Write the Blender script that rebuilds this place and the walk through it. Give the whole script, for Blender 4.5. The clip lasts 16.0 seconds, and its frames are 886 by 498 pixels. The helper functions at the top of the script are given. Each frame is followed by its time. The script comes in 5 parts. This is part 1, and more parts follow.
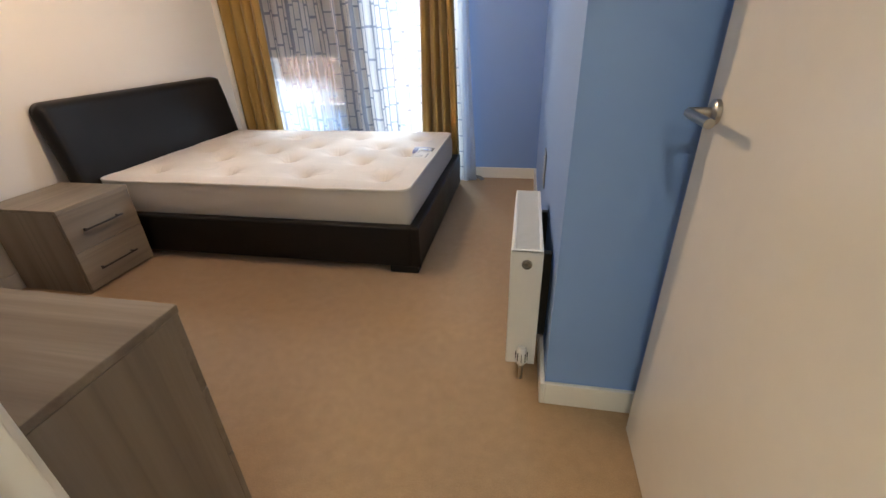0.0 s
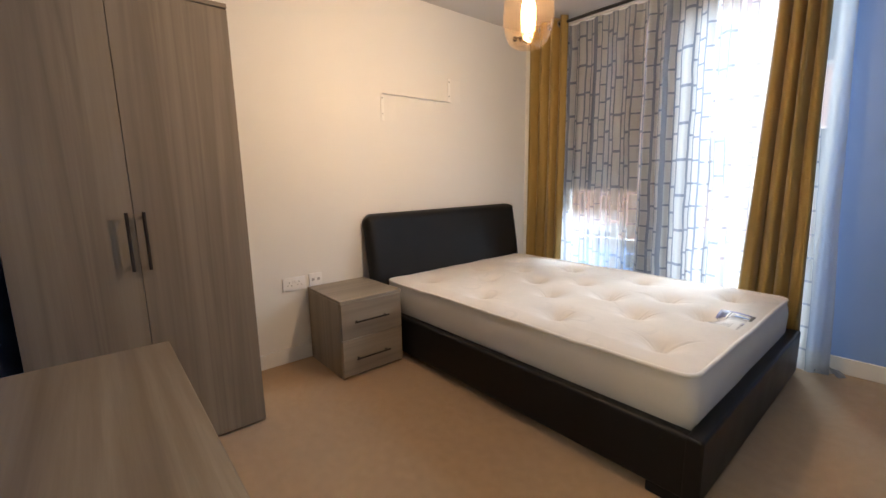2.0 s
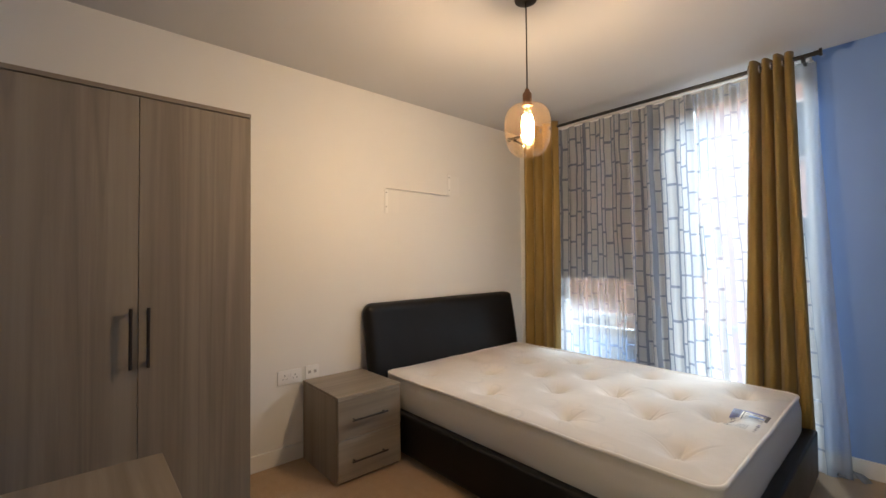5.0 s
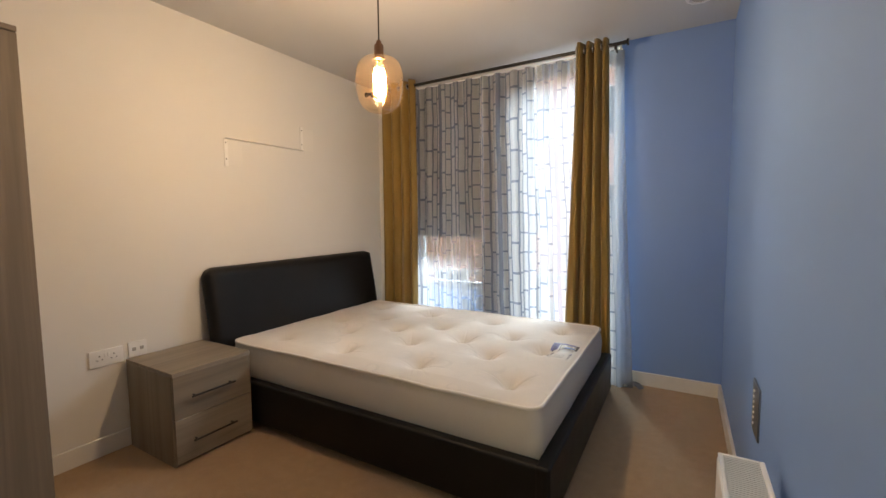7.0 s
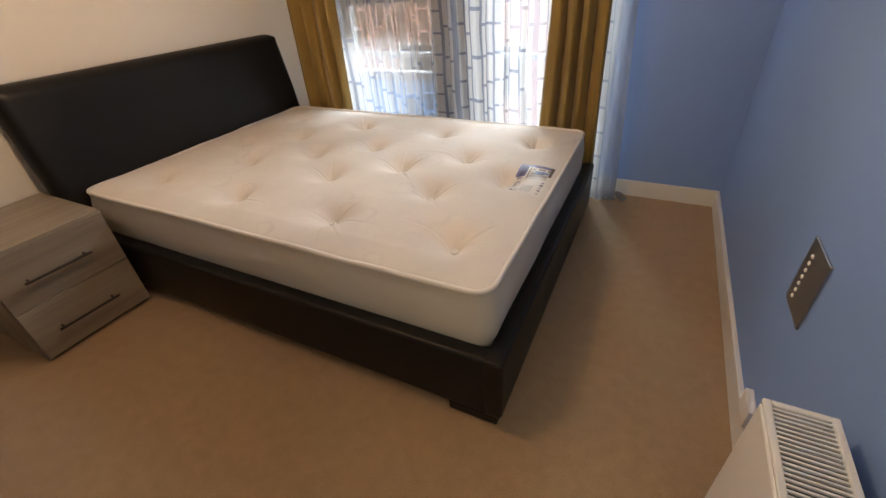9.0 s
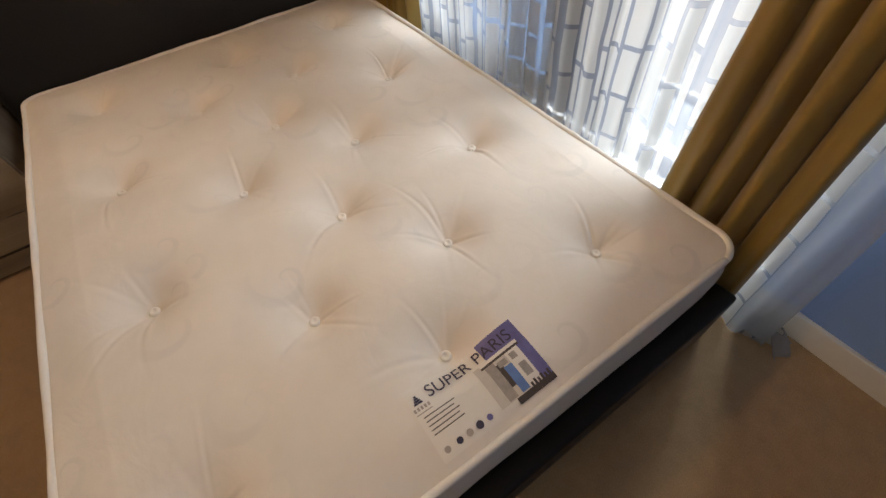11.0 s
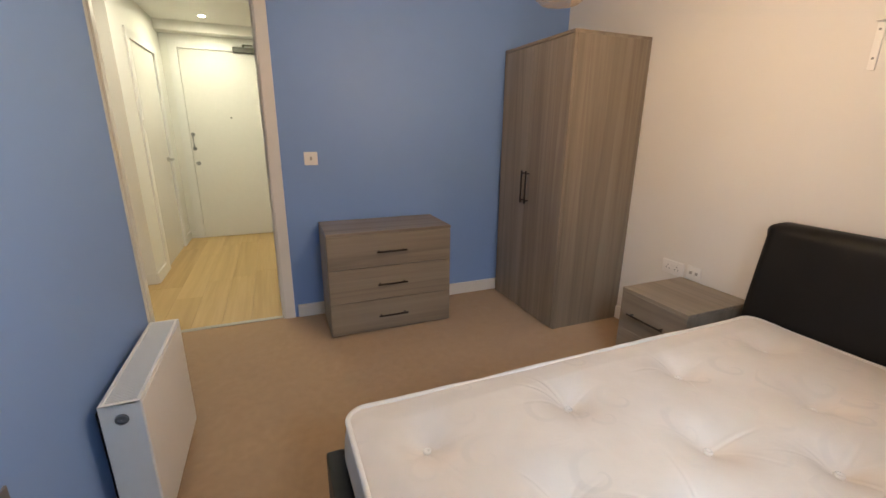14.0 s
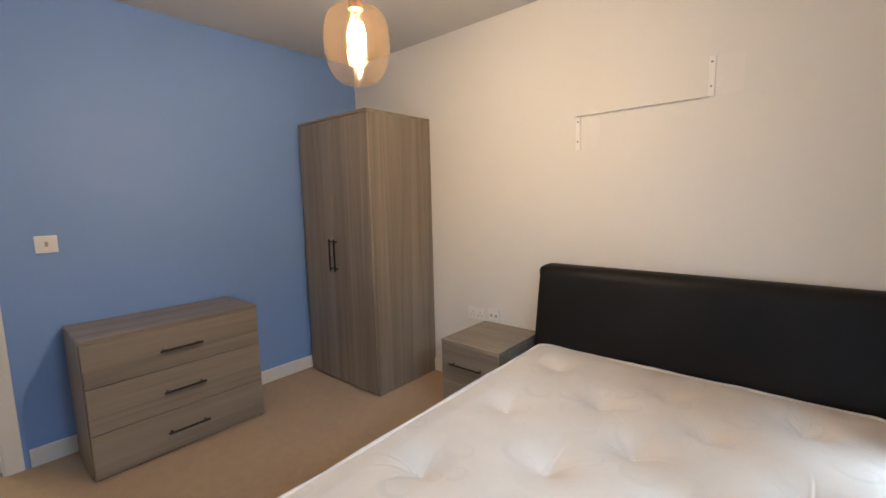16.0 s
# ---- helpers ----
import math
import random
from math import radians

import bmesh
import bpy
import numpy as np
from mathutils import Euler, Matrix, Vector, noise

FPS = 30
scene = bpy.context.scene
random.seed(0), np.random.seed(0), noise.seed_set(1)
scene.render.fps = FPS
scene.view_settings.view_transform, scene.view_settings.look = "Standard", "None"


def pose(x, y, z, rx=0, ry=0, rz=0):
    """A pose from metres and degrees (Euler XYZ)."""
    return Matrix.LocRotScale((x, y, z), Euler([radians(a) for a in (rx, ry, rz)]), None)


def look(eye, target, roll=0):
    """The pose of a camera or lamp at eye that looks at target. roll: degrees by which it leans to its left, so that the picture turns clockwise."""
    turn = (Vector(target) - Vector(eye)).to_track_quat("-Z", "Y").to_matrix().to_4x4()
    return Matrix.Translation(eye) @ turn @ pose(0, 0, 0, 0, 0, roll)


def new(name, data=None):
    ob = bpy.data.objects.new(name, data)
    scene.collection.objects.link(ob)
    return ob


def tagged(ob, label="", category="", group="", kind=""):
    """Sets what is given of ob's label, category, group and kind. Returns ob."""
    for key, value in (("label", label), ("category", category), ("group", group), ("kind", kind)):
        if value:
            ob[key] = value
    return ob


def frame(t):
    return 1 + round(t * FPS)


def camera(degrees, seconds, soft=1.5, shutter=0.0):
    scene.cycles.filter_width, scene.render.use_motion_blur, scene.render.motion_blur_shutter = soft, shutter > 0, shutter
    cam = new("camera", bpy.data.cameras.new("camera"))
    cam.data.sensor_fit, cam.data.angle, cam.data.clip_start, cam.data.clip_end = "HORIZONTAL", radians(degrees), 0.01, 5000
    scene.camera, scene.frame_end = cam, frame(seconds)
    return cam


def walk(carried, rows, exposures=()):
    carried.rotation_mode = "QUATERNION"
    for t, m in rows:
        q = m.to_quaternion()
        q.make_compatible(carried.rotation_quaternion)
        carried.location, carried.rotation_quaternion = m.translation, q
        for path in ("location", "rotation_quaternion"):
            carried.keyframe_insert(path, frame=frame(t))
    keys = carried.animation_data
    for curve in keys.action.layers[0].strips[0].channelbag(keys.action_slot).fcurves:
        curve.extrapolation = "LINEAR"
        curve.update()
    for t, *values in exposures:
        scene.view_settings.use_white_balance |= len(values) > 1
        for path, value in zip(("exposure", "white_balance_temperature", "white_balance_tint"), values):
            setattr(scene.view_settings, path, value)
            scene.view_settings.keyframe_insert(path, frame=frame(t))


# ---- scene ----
cam = camera(93.8, 16.0)
PATH = [
    (0, (0.203, 0.01, 1.182), (-0.149, 1.747, 0.255), -1.95),
    (0.5, (0.181, 0.212, 1.184), (-0.339, 2.024, 0.515), -1.7),
    (1, (0.177, 0.393, 1.175), (-0.671, 2.139, 0.691), -1.3),
    (1.5, (0.155, 0.504, 1.17), (-1.058, 2.045, 0.777), -1.0),
    (2, (0.081, 0.487, 1.146), (-1.426, 1.757, 0.807), -1.0),
    (2.5, (0.072, 0.474, 1.154), (-1.622, 1.492, 0.85), -1.2),
    (3, (0.055, 0.442, 1.166), (-1.709, 1.364, 0.964), -1.1),
    (5.5, (0.05, 0.436, 1.215), (-1.324, 1.887, 1.305), -0.5),
    (6, (0.056, 0.446, 1.208), (-1.181, 2.016, 1.278), -0.5),
    (6.5, (0.076, 0.462, 1.204), (-1.038, 2.123, 1.201), -0.5),
    (7, (0.086, 0.473, 1.2), (-0.917, 2.197, 1.05), -0.6),
    (7.5, (0.09, 0.583, 1.155), (-0.822, 2.31, 0.724), -1.1),
    (8, (0.063, 0.715, 1.129), (-0.74, 2.374, 0.352), -1.5),
    (10.5, (-0.256, 2.213, 1.272), (-1.174, 3.219, -0.193), -3.39),
    (11, (-0.261, 2.524, 1.244), (-1.316, 3.126, -0.345), -6.2),
    (11.5, (-0.313, 2.747, 1.213), (-1.487, 2.96, -0.392), -6.47),
    (12, (-0.366, 2.907, 1.21), (-1.687, 2.613, -0.263), -4.32),
    (12.5, (-0.364, 2.997, 1.219), (-1.521, 2.133, -0.165), 0.31),
    (13, (-0.326, 3.09, 1.244), (-1.169, 1.807, -0.039), 1.92),
    (13.5, (-0.266, 3.095, 1.274), (-0.956, 1.487, 0.304), 1.09),
    (14, (-0.238, 3.115, 1.305), (-0.964, 1.334, 0.754), 0.5),
    (14.5, (-0.215, 3.124, 1.304), (-1.016, 1.313, 1.028), 0.0),
    (15, (-0.197, 3.121, 1.304), (-1.134, 1.366, 1.103), -0.5),
    (15.5, (-0.186, 3.092, 1.29), (-1.398, 1.514, 1.084), -0.9),
    (16, (-0.198, 3.049, 1.292), (-1.707, 1.758, 1.055), -1.4),
]
EXPOSURES = ((0.0, 2.15, 6300.0, 11.0), (1.0, 2.05, 6550.0, 11.0), (3.0, 2.15, 6450.0, 9.0), (5.5, 1.75, 6600.0, 8.0), (7.0, 1.75, 6900.0, 9.0), (8.0, 1.85, 7100.0, 12.0), (10.5, 1.4, 7600.0, 14.0), (11.5, 1.25, 7700.0, 14.0), (12.0, 0.98, 7800.0, 16.0), (12.5, 1.6, 7200.0, 12.0), (13.0, 1.8, 6850.0, 11.0), (14.0, 1.9, 6450.0, 11.0), (15.0, 1.8, 6350.0, 10.0), (16.0, 1.95, 6050.0, 8.0))
walk(cam, [(t, look(eye, target, roll)) for t, eye, target, roll in PATH], EXPOSURES)

# ---- world and light ----
world = bpy.data.worlds.new("sky")
scene.world = world
world.use_nodes = True
wn = world.node_tree
bg = wn.nodes["Background"]
sky = wn.nodes.new("ShaderNodeTexSky")
sky.sky_type, sky.sun_disc = "NISHITA", False
sky.sun_elevation, sky.sun_rotation = radians(40), radians(150)
wn.links.new(sky.outputs[0], bg.inputs[0])
bg.inputs[1].default_value = 0.12


def lamp(name, kind, m, energy, colour, **kw):
    data = bpy.data.lights.new(name, kind)
    data.energy, data.color = energy, colour
    for k, v in kw.items():
        if k == "angle":
            data.angle = v
        elif k == "size":
            data.size = v
        elif k == "size_y":
            data.shape, data.size_y = "RECTANGLE", v
        elif k == "radius":
            data.shadow_soft_size = v
        elif k == "spot":
            data.spot_size, data.spot_blend = v, 0.8
    ob = new(name, data)
    ob.matrix_world = m
    return ob


PENDANT = (-1.086, 1.950, 1.79)
lamp("sun", "SUN", look((2, -4, 6), (0, 0, 0)), 1.9, (1.0, 0.95, 0.88), angle=radians(0.5))
# unseen area lamp added outdoors as a stand-in for sky light
lamp("added_sky_lamp", "AREA", look((-0.2, 9.0, 5.3), (-1.2, 3.6, 1.2)), 1580, (0.70, 0.85, 1.0), size=7.0, size_y=2.4)
lamp("hall_light_a", "AREA", pose(0.28, -2.0, 2.36), 2.9, (0.95, 0.95, 0.68), size=0.12)
# unseen lamp added to brighten the doorway end of the hall
lamp("added_hall_lamp", "AREA", pose(0.2, -0.75, 2.36), 2.6, (1.0, 0.93, 0.76), size=0.12)

# ---- materials ----
def material(name):
    m = bpy.data.materials.new(name)
    m.use_nodes = True
    nt = m.node_tree
    return m, nt, nt.nodes["Principled BSDF"]


def coords(nt, scale=(1, 1, 1), kind="Object", rot=(0, 0, 0)):
    tc = nt.nodes.new("ShaderNodeTexCoord")
    mp = nt.nodes.new("ShaderNodeMapping")
    mp.inputs["Scale"].default_value = scale
    mp.inputs["Rotation"].default_value = rot
    nt.links.new(tc.outputs[kind], mp.inputs["Vector"])
    return mp.outputs[0]


def tex_noise(nt, vec, scale, detail=4, rough=0.55, dist=0.0):
    n = nt.nodes.new("ShaderNodeTexNoise")
    n.inputs["Scale"].default_value, n.inputs["Detail"].default_value = scale, detail
    n.inputs["Roughness"].default_value, n.inputs["Distortion"].default_value = rough, dist
    nt.links.new(vec, n.inputs["Vector"])
    return n.outputs[0]


def ramp(nt, fac, stops):
    r = nt.nodes.new("ShaderNodeValToRGB")
    els = r.color_ramp.elements
    while len(els) < len(stops):
        els.new(0.5)
    for e, (p, c) in zip(els, stops):
        e.position, e.color = p, (*c, 1) if len(c) == 3 else c
    nt.links.new(fac, r.inputs[0])
    return r.outputs[0]


def maths(nt, op, a, b):
    n = nt.nodes.new("ShaderNodeMath")
    n.operation = op
    for i, v in enumerate((a, b)):
        if isinstance(v, (int, float)):
            n.inputs[i].default_value = v
        else:
            nt.links.new(v, n.inputs[i])
    return n.outputs[0]


def mixc(nt, fac, a, b, mode="MIX"):
    n = nt.nodes.new("ShaderNodeMix")
    n.data_type, n.blend_type = "RGBA", mode
    for i, v in ((0, fac), (6, a), (7, b)):
        if isinstance(v, (int, float)):
            n.inputs[i].default_value = v
        elif isinstance(v, tuple):
            n.inputs[i].default_value = (*v, 1)
        else:
            nt.links.new(v, n.inputs[i])
    return n.outputs[2]


def bump(nt, bsdf, height, strength, dist=0.001, normal=None):
    b = nt.nodes.new("ShaderNodeBump")
    b.inputs["Strength"].default_value, b.inputs["Distance"].default_value = strength, dist
    nt.links.new(height, b.inputs["Height"])
    if normal:
        nt.links.new(normal, b.inputs["Normal"])
    nt.links.new(b.outputs[0], bsdf.inputs["Normal"])
    return b.outputs[0]


def plain(name, colour, rough=0.5, metal=0.0, vary=0.06, grain=60, relief=0.15, coat=0.0, spread=1.2):
    """A surface of one colour with stains at a large scale and grain at a small one."""
    m, nt, b = material(name)
    v = coords(nt)
    big = tex_noise(nt, v, spread, 3)
    fine = tex_noise(nt, v, grain, 4)
    dark, light = tuple(c * (1 - vary) for c in colour), tuple(min(1, c * (1 + vary)) for c in colour)
    c1 = ramp(nt, big, [(0.3, dark), (0.7, light)])
    c2 = mixc(nt, 0.5, c1, ramp(nt, fine, [(0.3, dark), (0.7, light)]))
    nt.links.new(c2, b.inputs["Base Color"])
    nt.links.new(ramp(nt, big, [(0.3, (rough * 0.9,) * 3), (0.7, (min(1, rough * 1.1),) * 3)]), b.inputs["Roughness"])
    b.inputs["Metallic"].default_value = metal
    b.inputs["Coat Weight"].default_value = coat
    if relief:
        bump(nt, b, fine, relief, 0.0006)
    return m


def paint(name, colour, rough=0.6):
    """Rolled wall paint: orange-peel relief, faint patches and scuffs."""
    m, nt, b = material(name)
    v = coords(nt)
    big = tex_noise(nt, v, 0.9, 4, 0.6)
    peel = tex_noise(nt, v, 180, 3, 0.5)
    scuff = tex_noise(nt, coords(nt, (3, 3, 14)), 2.4, 5, 0.7, 1.0)
    c = ramp(nt, big, [(0.3, tuple(k * 0.965 for k in colour)), (0.7, colour)])
    c = mixc(nt, ramp(nt, scuff, [(0.68, (0, 0, 0)), (0.8, (0.12, 0.12, 0.12))]), c, tuple(k * 0.8 for k in colour))
    nt.links.new(c, b.inputs["Base Color"])
    b.inputs["Roughness"].default_value = rough
    bump(nt, b, peel, 0.12, 0.0008)
    return m


def carpet_material():
    m, nt, b = material("beige_carpet")
    v = coords(nt)
    tuft = tex_noise(nt, v, 260, 3, 0.7)
    mid = tex_noise(nt, v, 22, 4, 0.6)
    big = tex_noise(nt, v, 1.6, 4, 0.6, 0.5)
    base = ramp(nt, tuft, [(0.3, (0.300, 0.192, 0.100)), (0.7, (0.520, 0.350, 0.190))])
    c = mixc(nt, 0.35, base, ramp(nt, mid, [(0.3, (0.322, 0.208, 0.110)), (0.7, (0.500, 0.332, 0.184))]))
    c = mixc(nt, ramp(nt, big, [(0.4, (0, 0, 0)), (0.75, (0.28, 0.28, 0.28))]), c, (0.30, 0.21, 0.145))
    nt.links.new(c, b.inputs["Base Color"])
    b.inputs["Roughness"].default_value = 0.95
    b.inputs["Sheen Weight"].default_value = 0.25
    bump(nt, b, maths(nt, "ADD", tuft, maths(nt, "MULTIPLY", mid, 0.6)), 0.6, 0.006)
    return m


def grain_wood(name, dark, mid, light, axis="Z", rough=0.45, scale=1.0, island=False):
    """Printed wood grain: long streaks along one axis, drawn out pores."""
    m, nt, b = material(name)
    long, across = 0.55 * scale, 16.0 * scale
    s = {"Z": (across, across, long), "Y": (across, long, across), "X": (long, across, across)}[axis]
    v = coords(nt, s)
    if island:
        oi = nt.nodes.new("ShaderNodeObjectInfo")
        add = nt.nodes.new("ShaderNodeVectorMath")
        add.operation = "ADD"
        mul = nt.nodes.new("ShaderNodeVectorMath")
        mul.operation = "SCALE"
        mul.inputs[0].default_value = (37, 61, 17)
        nt.links.new(oi.outputs["Random"], mul.inputs["Scale"])
        nt.links.new(v, add.inputs[0])
        nt.links.new(mul.outputs[0], add.inputs[1])
        v = add.outputs[0]
    streak = tex_noise(nt, v, 1.0, 6, 0.6, 0.6)
    fine = tex_noise(nt, v, 5.0, 4, 0.7, 0.2)
    broad = tex_noise(nt, v, 0.28, 3, 0.5, 0.8)
    c = ramp(nt, streak, [(0.28, dark), (0.5, mid), (0.72, light)])
    c = mixc(nt, ramp(nt, fine, [(0.35, (0.35, 0.35, 0.35)), (0.6, (0, 0, 0))]), c, dark)
    c = mixc(nt, ramp(nt, broad, [(0.42, (0, 0, 0)), (0.62, (0.5, 0.5, 0.5))]), c, light)
    if not island:
        # cathedral figure: contour lines of a slow noise
        slow = tex_noise(nt, v, 0.22, 2, 0.45, 0.5)
        rings = maths(nt, "FRACT", maths(nt, "MULTIPLY", slow, 9.0), 0)
        figure = ramp(nt, rings, [(0.0, (0.40, 0.40, 0.40)), (0.22, (0.15, 0.15, 0.15)), (0.6, (0, 0, 0)), (0.88, (0.05, 0.05, 0.05)), (1.0, (0.34, 0.34, 0.34))])
        c = mixc(nt, figure, c, tuple(k * 0.72 for k in dark))
    if island:
        hue = ramp(nt, oi.outputs["Random"], [(0.0, (0.90, 0.88, 0.84)), (1.0, (1.0, 1.0, 1.0))])
        c = mixc(nt, 1.0, c, hue, "MULTIPLY")
    nt.links.new(c, b.inputs["Base Color"])
    b.inputs["Roughness"].default_value = rough
    bump(nt, b, fine, 0.08, 0.0004)
    return m


def leather_material():
    m, nt, b = material("black_faux_leather")
    v = coords(nt)
    vor = nt.nodes.new("ShaderNodeTexVoronoi")
    vor.inputs["Scale"].default_value = 260
    nt.links.new(v, vor.inputs["Vector"])
    big = tex_noise(nt, v, 3.0, 4)
    nt.links.new(ramp(nt, big, [(0.3, (0.0060, 0.0058, 0.0060)), (0.7, (0.0100, 0.0095, 0.0098))]), b.inputs["Base Color"])
    nt.links.new(ramp(nt, big, [(0.3, (0.36,) * 3), (0.7, (0.46,) * 3)]), b.inputs["Roughness"])
    b.inputs["Specular IOR Level"].default_value = 0.28
    n1 = bump(nt, b, vor.outputs["Distance"], 0.25, 0.0008)
    bump(nt, b, big, 0.3, 0.01, n1)
    return m


def ticking_material():
    m, nt, b = material("cream_damask_ticking")
    v = coords(nt)
    weave = tex_noise(nt, v, 420, 2)
    big = tex_noise(nt, v, 4.0, 4)
    # scrolls woven in a slightly greyer thread: a spiral round each of many scattered centres
    warp = tex_noise(nt, v, 4.0, 2, 0.5, 0.0)
    cell = nt.nodes.new("ShaderNodeTexVoronoi")
    cell.voronoi_dimensions = "2D"
    cell.inputs["Scale"].default_value = 5.4
    nt.links.new(v, cell.inputs["Vector"])
    arm = nt.nodes.new("ShaderNodeVectorMath")
    arm.operation = "SUBTRACT"
    nt.links.new(v, arm.inputs[0])
    nt.links.new(cell.outputs["Position"], arm.inputs[1])
    xyz = nt.nodes.new("ShaderNodeSeparateXYZ")
    nt.links.new(arm.outputs[0], xyz.inputs[0])
    radius = maths(nt, "SQRT", maths(nt, "ADD", maths(nt, "MULTIPLY", xyz.outputs[0], xyz.outputs[0]), maths(nt, "MULTIPLY", xyz.outputs[1], xyz.outputs[1])), 0)
    angle = maths(nt, "ARCTAN2", xyz.outputs[1], xyz.outputs[0])
    coil = maths(nt, "DIVIDE", maths(nt, "ADD", angle, maths(nt, "MULTIPLY", maths(nt, "LOGARITHM", maths(nt, "ADD", radius, 0.004), 2.718), 3.2)), 2 * math.pi)
    band = maths(nt, "ABSOLUTE", maths(nt, "SUBTRACT", maths(nt, "FRACT", coil, 0), 0.5), 0)
    scroll = ramp(nt, band, [(0.0, (1, 1, 1)), (0.07, (0.9, 0.9, 0.9)), (0.12, (0, 0, 0))])
    scroll = mixc(nt, 1.0, scroll, ramp(nt, radius, [(0.004, (0, 0, 0)), (0.012, (1, 1, 1)), (0.075, (1, 1, 1)), (0.095, (0, 0, 0))]), "MULTIPLY")
    mask = ramp(nt, warp, [(0.44, (0, 0, 0)), (0.58, (0.22, 0.22, 0.22))])
    c = ramp(nt, big, [(0.3, (0.67, 0.615, 0.55)), (0.7, (0.75, 0.695, 0.635))])
    c = mixc(nt, mixc(nt, 1.0, scroll, mask, "MULTIPLY"), c, (0.50, 0.48, 0.45))
    nt.links.new(c, b.inputs["Base Color"])
    b.inputs["Roughness"].default_value = 0.85
    b.inputs["Sheen Weight"].default_value = 0.15
    wrinkle = tex_noise(nt, v, 9.0, 5, 0.6, 0.9)
    n1 = bump(nt, b, weave, 0.15, 0.0006)
    bump(nt, b, wrinkle, 0.16, 0.010, n1)
    return m


def curtain_material():
    m, nt, b = material("ochre_curtain_cloth")
    v = coords(nt)
    weave = tex_noise(nt, coords(nt, (300, 300, 90)), 1.0, 2)
    big = tex_noise(nt, v, 2.0, 4)
    c = ramp(nt, big, [(0.3, (0.235, 0.145, 0.030)), (0.7, (0.32, 0.205, 0.048))])
    nt.links.new(c, b.inputs["Base Color"])
    b.inputs["Roughness"].default_value = 0.75
    b.inputs["Sheen Weight"].default_value = 0.3
    bump(nt, b, weave, 0.2, 0.001)
    tr = nt.nodes.new("ShaderNodeBsdfTranslucent")
    tr.inputs["Color"].default_value = (0.42, 0.27, 0.05, 1)
    mx = nt.nodes.new("ShaderNodeMixShader")
    mx.inputs[0].default_value = 0.10
    nt.links.new(b.outputs[0], mx.inputs[1])
    nt.links.new(tr.outputs[0], mx.inputs[2])
    nt.links.new(mx.outputs[0], nt.nodes["Material Output"].inputs[0])
    return m


def sheer_material():
    """Thin voile printed with columns of upright blocks; the blocks are the denser print."""
    m, nt, b = material("printed_voile")
    tc = nt.nodes.new("ShaderNodeTexCoord")
    sep = nt.nodes.new("ShaderNodeSeparateXYZ")
    nt.links.new(tc.outputs["UV"], sep.inputs[0])
    u, w = sep.outputs[0], sep.outputs[1]
    wob = tex_noise(nt, tc.outputs["UV"], 3.0, 2)
    u = maths(nt, "ADD", u, maths(nt, "MULTIPLY", maths(nt, "SUBTRACT", wob, 0.5), 0.03))
    # columns of uneven width
    u2 = maths(nt, "ADD", u, maths(nt, "MULTIPLY", maths(nt, "SINE", maths(nt, "MULTIPLY", u, 43.0), 0), 0.012))
    u2 = maths(nt, "ADD", u2, maths(nt, "MULTIPLY", maths(nt, "SINE", maths(nt, "MULTIPLY", u, 71.0), 0), 0.006))
    col = maths(nt, "DIVIDE", u2, 0.060)
    ci = maths(nt, "FLOOR", col, 0)
    cf = maths(nt, "FRACT", col, 0)
    wn_ = nt.nodes.new("ShaderNodeTexWhiteNoise")
    wn_.noise_dimensions = "1D"
    nt.links.new(ci, wn_.inputs["W"])
    off = wn_.outputs["Value"]
    hgt = maths(nt, "ADD", 0.11, maths(nt, "MULTIPLY", off, 0.16))
    row = maths(nt, "ADD", maths(nt, "DIVIDE", w, hgt), maths(nt, "MULTIPLY", off, 7.3))
    ri = maths(nt, "FLOOR", row, 0)
    rf = maths(nt, "FRACT", row, 0)
    wn2 = nt.nodes.new("ShaderNodeTexWhiteNoise")
    wn2.noise_dimensions = "2D"
    comb = nt.nodes.new("ShaderNodeCombineXYZ")
    nt.links.new(ci, comb.inputs[0])
    nt.links.new(ri, comb.inputs[1])
    nt.links.new(comb.outputs[0], wn2.inputs["Vector"])
    cell = wn2.outputs["Value"]
    # the cloth is sheer between the dense blocks
    ex = maths(nt, "MULTIPLY", maths(nt, "MINIMUM", cf, maths(nt, "SUBTRACT", 1.0, cf)), 0.060)
    ey = maths(nt, "MULTIPLY", maths(nt, "MINIMUM", rf, maths(nt, "SUBTRACT", 1.0, rf)), hgt)
    edge = maths(nt, "MINIMUM", ex, ey)
    thick = maths(nt, "ADD", 0.0058, maths(nt, "MULTIPLY", off, 0.0045))
    line = maths(nt, "LESS_THAN", edge, thick)
    opaque = mixc(nt, line, mixc(nt, cell, (0.84, 0.84, 0.84), (0.93, 0.93, 0.93)), (0.54, 0.54, 0.54))
    # the plain selvedge
    selvedge = maths(nt, "GREATER_THAN", u, 2.47)
    opaque = mixc(nt, selvedge, opaque, (0.58, 0.58, 0.58))
    colour = mixc(nt, line, mixc(nt, cell, (0.50, 0.495, 0.485), (0.41, 0.41, 0.41)), (0.32, 0.35, 0.42))
    colour = mixc(nt, selvedge, colour, (0.46, 0.49, 0.53))
    dif = nt.nodes.new("ShaderNodeBsdfDiffuse")
    trl = nt.nodes.new("ShaderNodeBsdfTranslucent")
    tra = nt.nodes.new("ShaderNodeBsdfTransparent")
    nt.links.new(colour, dif.inputs[0])
    nt.links.new(colour, trl.inputs[0])
    m1, m2 = nt.nodes.new("ShaderNodeMixShader"), nt.nodes.new("ShaderNodeMixShader")
    m1.inputs[0].default_value = 0.40
    nt.links.new(dif.outputs[0], m1.inputs[1])
    nt.links.new(trl.outputs[0], m1.inputs[2])
